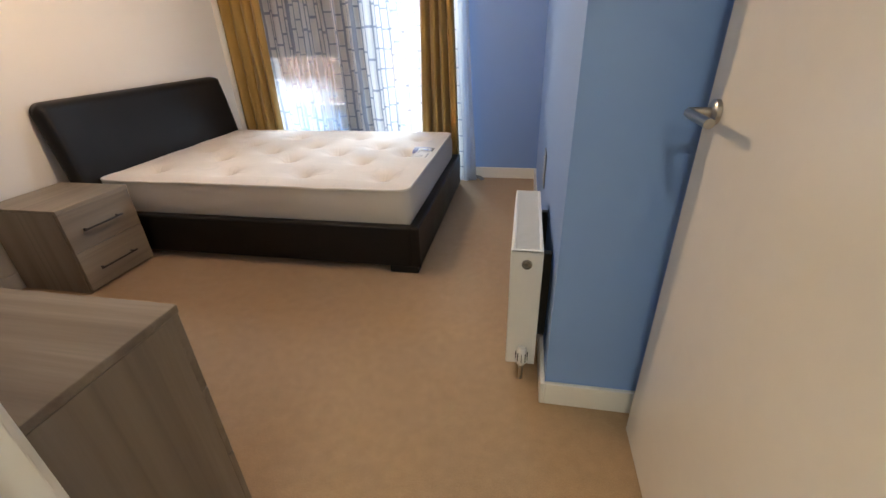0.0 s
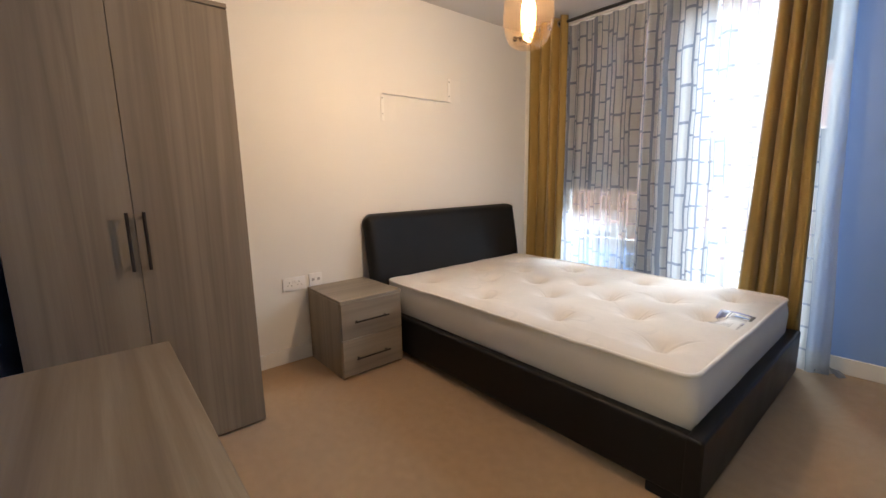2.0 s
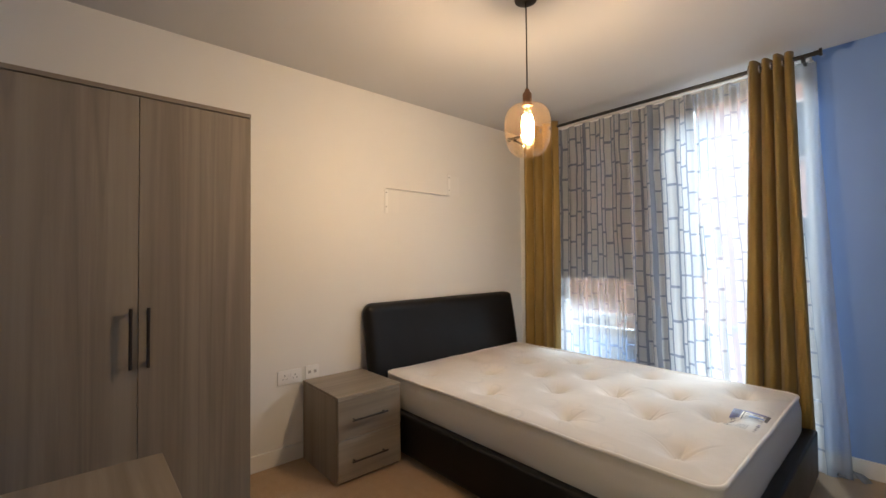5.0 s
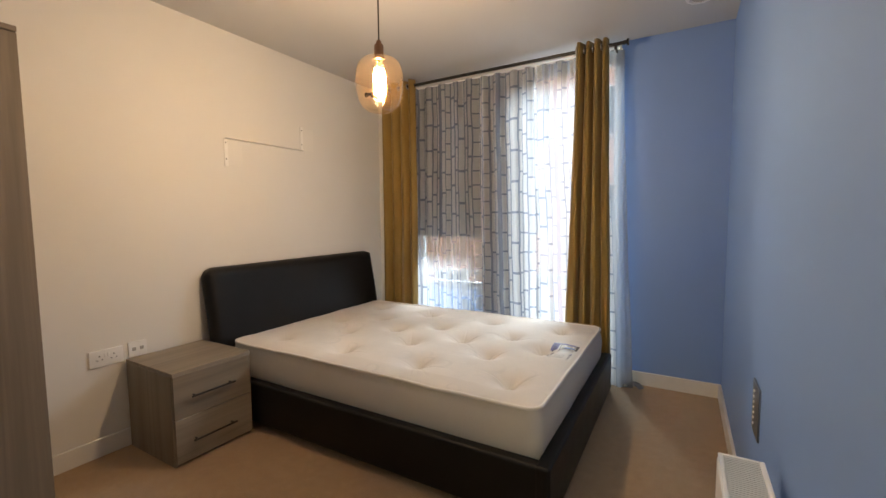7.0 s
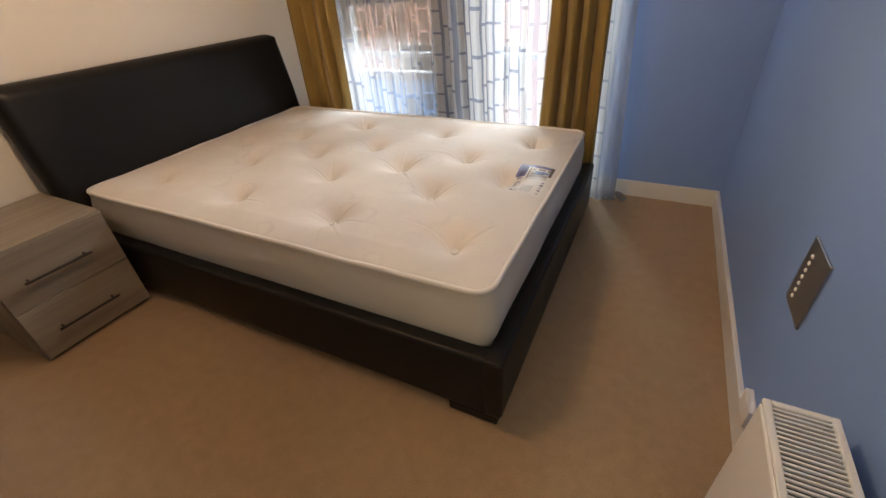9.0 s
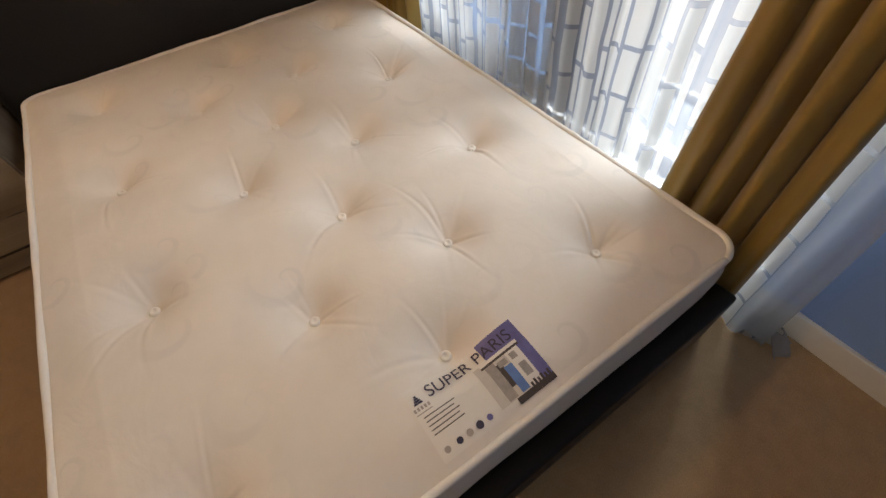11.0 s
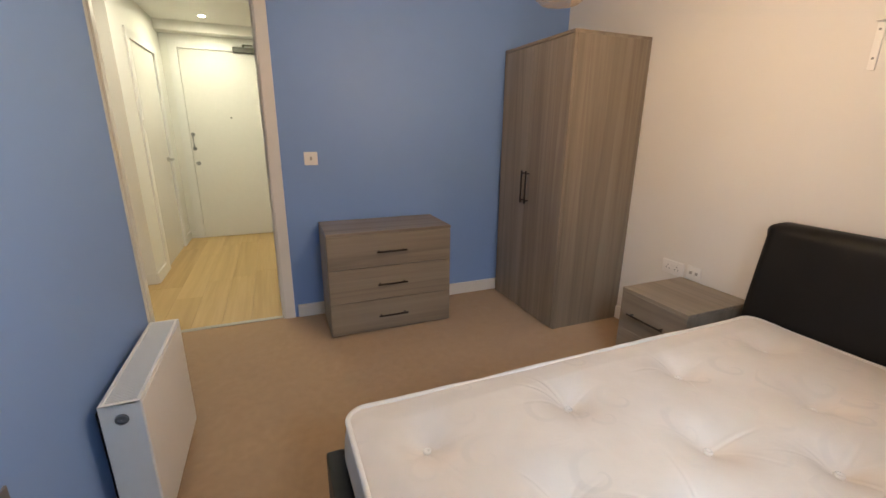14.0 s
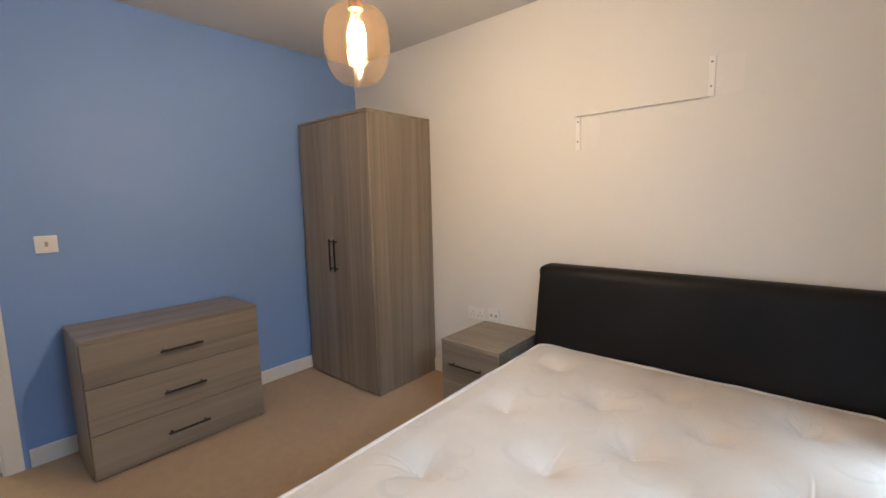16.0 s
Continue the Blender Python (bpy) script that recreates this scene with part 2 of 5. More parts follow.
    nt.links.new(opaque, m2.inputs[0])
    nt.links.new(tra.outputs[0], m2.inputs[1])
    nt.links.new(m1.outputs[0], m2.inputs[2])
    nt.links.new(m2.outputs[0], nt.nodes["Material Output"].inputs[0])
    nt.nodes.remove(b)
    return m


def glass_material(name, colour=(1, 1, 1), rough=0.0, haze=0.0, haze_colour=(1, 1, 1)):
    """Thin clear glass; haze is the share of light that it scatters."""
    m, nt, b = material(name)
    gl = nt.nodes.new("ShaderNodeBsdfGlossy")
    gl.inputs["Roughness"].default_value = rough
    tr = nt.nodes.new("ShaderNodeBsdfTransparent")
    tr.inputs[0].default_value = (*colour, 1)
    body = tr
    if haze:
        tl = nt.nodes.new("ShaderNodeBsdfTranslucent")
        tl.inputs[0].default_value = (*haze_colour, 1)
        body = nt.nodes.new("ShaderNodeMixShader")
        body.inputs[0].default_value = haze
        nt.links.new(tr.outputs[0], body.inputs[1])
        nt.links.new(tl.outputs[0], body.inputs[2])
    lw = nt.nodes.new("ShaderNodeLayerWeight")
    lw.inputs[0].default_value = 0.5
    edge = maths(nt, "ADD", 0.04, maths(nt, "MULTIPLY", maths(nt, "POWER", lw.outputs["Facing"], 3.0), 0.45))
    mx = nt.nodes.new("ShaderNodeMixShader")
    nt.links.new(edge, mx.inputs[0])
    nt.links.new(body.outputs[0], mx.inputs[1])
    nt.links.new(gl.outputs[0], mx.inputs[2])
    nt.links.new(mx.outputs[0], nt.nodes["Material Output"].inputs[0])
    nt.nodes.remove(b)
    return m


def glow(name, colour, strength):
    m, nt, b = material(name)
    b.inputs["Base Color"].default_value = (*colour, 1)
    b.inputs["Emission Color"].default_value = (*colour, 1)
    b.inputs["Emission Strength"].default_value = strength
    return m


WHITE_WALL = paint("warm_white_wall_paint", (0.78, 0.765, 0.73))
BLUE_WALL = paint("blue_wall_paint", (0.222, 0.368, 0.705), 0.55)
# ceiling colour darkened in place of weaker lamp light reaching it
CEILING = paint("dimmed_ceiling_paint", (0.56, 0.555, 0.55), 0.75)
HALL_WALL = paint("hall_wall_paint", (0.79, 0.78, 0.73))
GLOSS = plain("white_gloss_paint", (0.78, 0.77, 0.74), 0.30, vary=0.02, grain=30, relief=0.08)
SHELF_WHITE = plain("white_powder_coat", (0.86, 0.85, 0.82), 0.6, vary=0.02, grain=30, relief=0.05)
SATIN = plain("white_satin_door_paint", (0.77, 0.75, 0.71), 0.22, vary=0.02, grain=25, relief=0.10)
ENAMEL = plain("white_radiator_enamel", (0.76, 0.755, 0.73), 0.32, vary=0.02, relief=0.05)
PLASTIC = plain("white_plastic", (0.82, 0.81, 0.79), 0.35, vary=0.02, relief=0.03)
CHROME = plain("satin_chrome", (0.45, 0.44, 0.42), 0.32, 1.0, vary=0.05, relief=0.05)
GREY_METAL = plain("grey_metal", (0.30, 0.30, 0.30), 0.35, 1.0, vary=0.05)
DARK_METAL = plain("dark_grey_metal", (0.10, 0.10, 0.085), 0.45, 0.5, vary=0.08)
BRONZE = plain("dark_bronze_metal", (0.035, 0.026, 0.021), 0.42, 0.5, vary=0.15)
BLACK_METAL = plain("black_metal", (0.02, 0.019, 0.018), 0.35, 0.4, vary=0.1)
COPPER = plain("aged_copper", (0.22, 0.12, 0.075), 0.4, 0.8, vary=0.12)
# near-black that stands in for shade in gaps, holes and slots; also window panes
DARK = plain("shade_and_pane_black", (0.02, 0.02, 0.02), 0.8, vary=0.1)
GRILLE = plain("grey_grille", (0.40, 0.39, 0.37), 0.5, vary=0.04)
CARPET = carpet_material()
PLATE_STEEL = plain("brushed_steel", (0.30, 0.32, 0.36), 0.3, 0.9, vary=0.06)
# fins coloured dark to stand in for shade under the radiator grille
FIN = plain("convector_fin_shade", (0.14, 0.13, 0.12), 0.6, vary=0.06)
ASH = (0.180, 0.144, 0.108), (0.250, 0.206, 0.158), (0.310, 0.262, 0.203)
WOOD_Z = grain_wood("grey_brown_wood_upright", *ASH, axis="Z")
WOOD_X = grain_wood("grey_brown_wood_x", *ASH, axis="X")
WOOD_Y = grain_wood("grey_brown_wood_y", *ASH, axis="Y")
WOOD_TOP = grain_wood("grey_brown_wood_worktop", (0.165, 0.128, 0.094), ASH[1], (0.335, 0.285, 0.220), axis="X", rough=0.36, scale=0.8)
OAK = grain_wood("pale_oak_board", (0.40, 0.255, 0.095), (0.52, 0.35, 0.145), (0.60, 0.43, 0.20), axis="Y", rough=0.38, scale=0.8, island=True)
LEATHER = leather_material()
TICKING = ticking_material()
SIDE_CLOTH = plain("grey_cream_mattress_border", (0.64, 0.60, 0.535), 0.85, vary=0.05, grain=260, relief=0.3)
PIPING = plain("cream_piping", (0.76, 0.73, 0.68), 0.7, vary=0.05, grain=200)
CURTAIN = curtain_material()
VOILE = sheer_material()
PANE = glass_material("window_glass", (0.96, 0.98, 0.98))
UPVC = plain("white_window_frame", (0.78, 0.78, 0.78), 0.3, vary=0.02)
AMBER = glass_material("amber_glass", (1.0, 0.93, 0.82), 0.03, 0.0038, (1.0, 0.66, 0.36))
BULB_GLASS = glass_material("bulb_glass", (1.0, 0.97, 0.90), 0.02, 0.07, (1.0, 0.66, 0.32))
FILAMENT = glow("warm_filament", (1.0, 0.69, 0.42), 130.0)
SPOT_GLOW = glow("spotlight_lens", (1.0, 0.92, 0.75), 40.0)
INK = plain("navy_ink", (0.035, 0.03, 0.06), 0.6)
LABEL_WHITE = plain("label_cloth", (0.72, 0.68, 0.62), 0.5, vary=0.03)
LABEL_BLUE = plain("label_violet_print", (0.13, 0.12, 0.30), 0.45, vary=0.3, grain=40)
LABEL_SKY = plain("label_sky_print", (0.10, 0.20, 0.46), 0.45, vary=0.2)
LABEL_DARK = plain("label_dark_print", (0.06, 0.045, 0.04), 0.5, vary=0.3, grain=80)
LABEL_PALE = plain("label_pale_print", (0.56, 0.51, 0.46), 0.5, vary=0.1, grain=60)
LABEL_STONE = plain("label_stone_print", (0.33, 0.29, 0.26), 0.5, vary=0.3, grain=70)
BRICK = plain("pinkish_brick", (0.42, 0.26, 0.20), 0.85, vary=0.2, grain=9)
MORTAR = plain("pale_render", (0.42, 0.40, 0.37), 0.85, vary=0.1)
PAVING = plain("grey_paving", (0.22, 0.215, 0.205), 0.85, vary=0.15, grain=6)


# ---- mesh helpers ----
def box(bm, x0, x1, y0, y1, z0, z1, bevel=0.0, seg=2):
    vs = bmesh.ops.create_cube(bm, size=1)["verts"]
    for v in vs:
        v.co = Vector((x0 + (v.co.x + 0.5) * (x1 - x0), y0 + (v.co.y + 0.5) * (y1 - y0), z0 + (v.co.z + 0.5) * (z1 - z0)))
    if bevel:
        edges = list({e for v in vs for e in v.link_edges})
        bmesh.ops.bevel(bm, geom=edges, offset=bevel, segments=seg, profile=0.6, affect="EDGES")
    return vs


def rod(bm, a, b, r, seg=16, r2=None, caps=True):
    a, b = Vector(a), Vector(b)
    m = Matrix.Translation((a + b) / 2) @ (b - a).to_track_quat("Z", "Y").to_matrix().to_4x4()
    bmesh.ops.create_cone(bm, cap_ends=caps, segments=seg, radius1=r, radius2=r if r2 is None else r2, depth=(b - a).length, matrix=m)


def lathe(bm, centre, profile, seg=40, axis="Z"):
    """A turned shape from (radius, height) steps."""
    cx, cy, cz = centre
    rings = []
    for r, h in profile:
        ring = []
        for i in range(seg):
            a = 2 * math.pi * i / seg
            p = (r * math.cos(a), r * math.sin(a), h)
            if axis == "X":
                p = (p[2], p[0], p[1])
            elif axis == "Y":
                p = (p[0], p[2], p[1])
            ring.append(bm.verts.new((cx + p[0], cy + p[1], cz + p[2])))
        rings.append(ring)
    for r0, r1 in zip(rings, rings[1:]):
        for i in range(seg):
            bm.faces.new((r0[i], r0[(i + 1) % seg], r1[(i + 1) % seg], r1[i]))
    return rings


def tube(bm, points, r, seg=10):
    """A round bar swept along a path."""
    pts = [Vector(p) for p in points]
    rings = []
    up = Vector((0, 0, 1))
    for i, p in enumerate(pts):
        d = (pts[min(i + 1, len(pts) - 1)] - pts[max(i - 1, 0)]).normalized()
        side = d.cross(up)
        if side.length < 0.05:
            side = d.cross(Vector((1, 0, 0)))
        side.normalize()
        nrm = side.cross(d).normalized()
        rings.append([bm.verts.new(p + r * (math.cos(2 * math.pi * k / seg) * side + math.sin(2 * math.pi * k / seg) * nrm)) for k in range(seg)])
    for a, b in zip(rings, rings[1:]):
        for k in range(seg):
            bm.faces.new((a[k], a[(k + 1) % seg], b[(k + 1) % seg], b[k]))
    bm.faces.new(rings[0][::-1])
    bm.faces.new(rings[-1])


def part(name, bm, mat, parent=None, label="", smooth=False, kind=""):
    me = bpy.data.meshes.new(name)
    bmesh.ops.recalc_face_normals(bm, faces=bm.faces)
    bm.to_mesh(me)
    bm.free()
    me.materials.append(mat)
    if smooth:
        me.shade_smooth()
        if smooth != "all":
            me.set_sharp_from_angle(angle=radians(40))
    ob = new(name, me)
    ob.parent = parent
    return tagged(ob, label, kind=kind)


def thing(name, at, label, category, group=""):
    ob = new(name)
    ob.empty_display_size = 0.1
    ob.location = at
    tagged(ob, label, category, group)
    return ob


def settle(ob):
    """Re-bases the parts of a thing, built in world coordinates, onto its Empty."""
    m = Matrix.Translation(-ob.location)
    for o in ob.children:
        o.data.transform(m)
        for c in o.children_recursive:
            c.data.transform(m)
    return ob


def slab(name, x0, x1, y0, y1, z0, z1, mat, bevel=0.0):
    bm = bmesh.new()
    box(bm, x0, x1, y0, y1, z0, z1, bevel)
    return part(name, bm, mat, kind="structure")


# ---- structure ----
WX, EX, SY, NY, H = -2.470, 0.325, 0.178, 3.665, 2.400
RET = 1.120
DX0, DX1, DH = -0.215, 0.590, 2.040
HX0, HX1, HY = -0.95, 0.775, -2.600

slab("floor", WX - 0.1, 1.2, SY - 0.03, NY + 0.3, -0.12, 0.0, CARPET)
slab("hall_subfloor", HX0 - 0.1, 1.2, HY - 0.2, SY - 0.034, -0.14, -0.022, MORTAR)
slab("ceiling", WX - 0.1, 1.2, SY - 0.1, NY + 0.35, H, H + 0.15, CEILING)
slab("hall_ceiling", HX0 - 0.1, 1.2, HY - 0.15, SY - 0.104, H, H + 0.15, HALL_WALL)
slab("wall_west", WX - 0.12, WX, SY - 0.1, NY + 0.3, 0, H, WHITE_WALL)
# south wall with the doorway, blue towards the room
bm = bmesh.new()
box(bm, WX, DX0 - 0.03, SY - 0.1, SY, 0, H)
box(bm, DX1 + 0.03, 0.80, SY - 0.1, SY, 0, H)
box(bm, DX0 - 0.03, DX1 + 0.03, SY - 0.1, SY, DH + 0.03, H)
part("wall_south", bm, BLUE_WALL, kind="structure")
bm = bmesh.new()
box(bm, EX, 0.80, RET, NY + 0.3, 0, H)
part("wall_east", bm, BLUE_WALL, kind="structure")
slab("alcove_wall", 0.68, 0.80, SY, RET, 0, H, BLUE_WALL)
# north wall with the tall window opening
OX0, OX1, OZ0, OZ1 = -2.16, -0.320, 0.12, 2.37
bm = bmesh.new()
box(bm, WX, OX0, NY, NY + 0.3, 0, H)
box(bm, OX0, OX1, NY, NY + 0.3, 0, OZ0)
box(bm, OX0, OX1, NY, NY + 0.3, OZ1, H)
part("wall_north", bm, WHITE_WALL, kind="structure")
slab("wall_north_blue", OX1, EX, NY, NY + 0.3, 0, H, BLUE_WALL)
slab("window_reveal_west", OX0, OX0 + 0.012, NY + 0.001, NY + 0.299, OZ0, OZ1, WHITE_WALL)
slab("window_reveal_east", OX1 - 0.012, OX1, NY + 0.001, NY + 0.299, OZ0, OZ1, WHITE_WALL)

# hall shell
bm = bmesh.new()
box(bm, HX0, 0.88, HY - 0.14, HY - 0.04, 0, H)
part("hall_wall_south", bm, HALL_WALL, kind="structure")
bm = bmesh.new()
box(bm, HX1, HX1 + 0.12, HY - 0.04, -2.26, 0, H)
box(bm, HX1, HX1 + 0.12, -1.36, -0.95, 0, H)
box(bm, HX1, HX1 + 0.12, -2.26, -1.36, 2.04, H)
box(bm, HX1 + 0.095, HX1 + 0.30, -0.95, -0.05, 0, H)
part("hall_wall_east", bm, HALL_WALL, kind="structure")
slab("hall_wall_west", HX0 - 0.1, HX0, HY - 0.14, SY - 0.1, 0, H, HALL_WALL)
bm = bmesh.new()
box(bm, HX0, DX0 - 0.03, SY - 0.112, SY - 0.102, 0, H)
box(bm, DX1 + 0.03, 1.07, SY - 0.112, SY - 0.102, 0, H)
box(bm, DX0 - 0.03, DX1 + 0.03, SY - 0.112, SY - 0.102, DH + 0.03, H)
part("hall_wall_north", bm, HALL_WALL, kind="structure")
bm = bmesh.new()
box(bm, HX0, HX1, HY - 0.04, HY + 0.14, 2.30, H)
part("hall_ceiling_bulkhead", bm, HALL_WALL, kind="structure")


def skirting(name, x0, x1, y0, y1):
    bm = bmesh.new()
    box(bm, x0, x1, y0, y1, 0, 0.094, 0.004, 2)
    return part(name, bm, GLOSS, kind="structure")


T = 0.016
skirting("baseboard_west", WX, WX + T, SY + T, NY)
skirting("baseboard_south", WX, DX0 - 0.10, SY, SY + T)
skirting("baseboard_east", EX - T, EX, RET - T, NY - T)
skirting("baseboard_return", EX, 0.68, RET - T, RET)
skirting("baseboard_north", WX + T, EX, NY - T, NY)
skirting("hall_baseboard_south", 0.70, HX1 - T, HY - 0.04, HY - 0.04 + T)
skirting("hall_baseboard_east", HX1 - T, HX1, HY - 0.04, -2.34)
skirting("hall_baseboard_corner", HX1 - T, HX1, -1.28, -0.95)
skirting("hall_baseboard_step", HX1, HX1 + 0.079, -0.95, -0.95 + T)
skirting("hall_baseboard_side", HX1 + 0.079, HX1 + 0.095, -0.95, -0.06)


def architrave(name, x0, x1, z1, y_face, depth, w=0.07):
    """A U of moulding round an opening in a wall square to y."""
    bm = bmesh.new()
    y0, y1 = sorted((y_face, y_face + depth))
    box(bm, x0 - w, x0, y0, y1, 0, z1 + w, 0.004)
    box(bm, x1, x1 + w, y0, y1, 0, z1 + w, 0.004)
    box(bm, x0, x1, y0, y1, z1, z1 + w, 0.004)
    return part(name, bm, GLOSS, kind="structure")


architrave("trim_bedroom_door", DX0 - 0.008, DX1 + 0.008, DH + 0.004, SY, 0.011)
architrave("trim_bedroom_door_hall", DX0 - 0.008, DX1 + 0.008, DH + 0.004, SY - 0.112, -0.018)
bm = bmesh.new()
for x0, x1 in ((DX0 - 0.030, DX0), (DX1, DX1 + 0.030)):
    box(bm, x0, x1, SY - 0.113, SY + 0.001, 0, DH + 0.03, 0.002)
box(bm, DX0, DX1, SY - 0.113, SY + 0.001, DH, DH + 0.03, 0.002)
box(bm, DX0, DX0 + 0.012, SY - 0.10, SY - 0.045, 0, DH, 0.002)
box(bm, DX1 - 0.012, DX1, SY - 0.10, SY - 0.045, 0, DH, 0.002)
box(bm, DX0 + 0.012, DX1 - 0.012, SY - 0.10, SY - 0.045, DH - 0.012, DH, 0.002)
part("bedroom_door_frame", bm, GLOSS, kind="structure")
bm = bmesh.new()
box(bm, DX0, DX1, SY - 0.050, SY - 0.012, 0.0, 0.006, 0.002)
part("threshold_strip", bm, CHROME, kind="structure")
# latch keep on the jamb
bm = bmesh.new()
box(bm, DX0 - 0.001, DX0 + 0.0015, SY - 0.040, SY - 0.012, 0.97, 1.10, 0.0008, 1)
part("strike_plate", bm, CHROME, kind="structure")


def lever_handle(parent, at, out, along, mat=CHROME, label="satin chrome lever handle"):
    """A round rose with a straight lever; out and along are unit directions."""
    at, out, along = Vector(at), Vector(out), Vector(along)
    bm = bmesh.new()
    rod(bm, at, at + out * 0.009, 0.026, 28)
    rod(bm, at + out * 0.009, at + out * 0.013, 0.024, 28, 0.018)
    rod(bm, at + out * 0.012, at + out * 0.055, 0.010, 16)
    pts = [at + out * 0.046 + along * 0.0, at + out * 0.055 + along * 0.008, at + out * 0.057 + along * 0.03, at + out * 0.057 + along * 0.125]
    tube(bm, pts, 0.0095, 12)
    return part("handle", bm, mat, parent, label, smooth=True)


# bedroom door, folded open into the alcove
door = thing("bedroom_door", (DX1 + 0.018, SY + 0.03, 0), "white painted flush door standing wide open in the alcove", "door")
bm = bmesh.new()
box(bm, DX1 - 0.002, DX1 + 0.040, SY + 0.045, SY + 0.855, 0.008, DH - 0.004, 0.0025)
part("leaf", bm, SATIN, door, "white satin painted flush leaf")
lever_handle(door, (DX1 - 0.002, SY + 0.80, 1.02), (-1, 0, 0), (0, -1, 0))
for hz in (0.22, 1.05, 1.82):
    bm = bmesh.new()
    rod(bm, (DX1 - 0.004, SY + 0.036, hz - 0.05), (DX1 - 0.004, SY + 0.036, hz + 0.05), 0.006, 12)
    box(bm, DX1 - 0.003, DX1 + 0.03, SY + 0.038, SY + 0.044, hz - 0.05, hz + 0.05)
    part("hinge", bm, CHROME, door, "satin steel hinge", smooth=True)
settle(door)

# hall entrance door and side door
EY = HY
door = thing("entrance_door", (0.15, EY, 0), "closed cream white flush entrance door with a peephole", "door")
bm = bmesh.new()
box(bm, -0.300, 0.605, EY - 0.03, EY + 0.010, 0.006, 2.145, 0.003)
part("leaf", bm, SATIN, door, "cream white flush leaf")
bm = bmesh.new()
tube(bm, [(0.575, EY + 0.012, 1.235), (0.575, EY + 0.05, 1.225), (0.575, EY + 0.05, 1.085), (0.575, EY + 0.012, 1.075)], 0.010, 10)
rod(bm, (0.575, EY + 0.009, 1.235), (0.575, EY + 0.018, 1.235), 0.022, 20)
rod(bm, (0.575, EY + 0.009, 1.075), (0.575, EY + 0.018, 1.075), 0.022, 20)
part("pull_handle", bm, GREY_METAL, door, "grey metal pull handle", smooth=True)
bm = bmesh.new()
rod(bm, (0.560, EY + 0.009, 0.905), (0.560, EY + 0.030, 0.905), 0.024, 20)
box(bm, 0.552, 0.568, EY + 0.030, EY + 0.040, 0.890, 0.920, 0.003)
part("lock", bm, GREY_METAL, door, "round grey metal thumb turn", smooth=True)
bm = bmesh.new()
rod(bm, (0.155, EY + 0.009, 1.425), (0.155, EY + 0.014, 1.425), 0.009, 16)
part("peephole", bm, BRONZE, door, "small dark peephole", smooth=True)
settle(door)
closer = thing("door_closer", (-0.05, EY + 0.03, 2.19), "grey metal overhead door closer above the entrance door", "door closer")
bm = bmesh.new()
box(bm, -0.190, 0.055, EY + 0.011, EY + 0.055, 2.135, 2.195, 0.008)
part("body", bm, DARK_METAL, closer)
bm = bmesh.new()
rod(bm, (-0.06, EY + 0.033, 2.19), (-0.06, EY + 0.033, 2.222), 0.011, 14)
box(bm, -0.16, -0.05, EY + 0.025, EY + 0.045, 2.214, 2.226, 0.002)
part("arm", bm, DARK_METAL, closer)
settle(closer)
bm = bmesh.new()
box(bm, -0.385, -0.308, EY - 0.04, EY - 0.005, 0, 2.225, 0.003)
box(bm, 0.612, 0.700, EY - 0.04, EY - 0.005, 0, 2.225, 0.003)
box(bm, -0.308, 0.612, EY - 0.04, EY - 0.005, 2.155, 2.225, 0.003)
part("trim_entrance_door", bm, GLOSS, kind="structure")
door = thing("cupboard_door", (HX1 + 0.02, -1.80, 0), "closed white flush door with a small chrome handle in the hall", "door")
bm = bmesh.new()
box(bm, HX1 + 0.004, HX1 + 0.044, -2.236, -1.384, 0.006, 2.02, 0.003)
part("leaf", bm, SATIN, door)
lever_handle(door, (HX1 + 0.004, -2.13, 0.985), (-1, 0, 0), (0, 1, 0))
settle(door)
bm = bmesh.new()
for y0, y1 in ((-2.33, -2.24), (-1.38, -1.29)):
    box(bm, HX1 - 0.016, HX1 + 0.002, y0, y1, 0, 2.10, 0.003)
box(bm, HX1 - 0.016, HX1 + 0.002, -2.24, -1.38, 2.024, 2.10, 0.003)
part("trim_cupboard_door", bm, GLOSS, kind="structure")

# ---- bed ----
BX0, BX1, BY0, BY1 = -2.300, -0.312, 1.915, 3.410
bed = thing("bed_frame", (-1.35, 2.66, 0), "black faux leather double bed frame with a tall padded headboard", "bed")


def board(name, x0, x1, y0, y1, z0, z1, label):
    bm = bmesh.new()
    box(bm, x0, x1, y0, y1, z0, z1, 0.014, 3)
    return part(name, bm, LEATHER, bed, label, smooth=True)


board("side_rail", BX0, BX1 - 0.02, BY0 + 0.002, BY0 + 0.06, 0.036, 0.273, "black faux leather side rail")
board("side_rail", BX0, BX1 - 0.02, BY1 - 0.06, BY1 - 0.002, 0.036, 0.273, "black faux leather side rail")
board("foot_rail", BX1 - 0.06, BX1, BY0, BY1, 0.035, 0.275, "black faux leather foot rail")
for y0 in (BY0 + 0.003, BY1 - 0.073):
    bm = bmesh.new()
    box(bm, BX1 - 0.175, BX1 - 0.014, y0, y0 + 0.07, 0.0, 0.040, 0.004)
    part("foot_leg", bm, LEATHER, bed, "low black block leg")
bm = bmesh.new()
for i in range(14):
    x = BX0 + 0.08 + i * 0.135
    box(bm, x, x + 0.06, BY0 + 0.06, BY1 - 0.06, 0.212, 0.228)
part("slats", bm, WOOD_Y, bed, "wooden base slats")

# headboard: a padded slab that leans back, with a rolled border round an inset panel
HY0, HY1, HTOP = 1.895, 3.440, 0.905


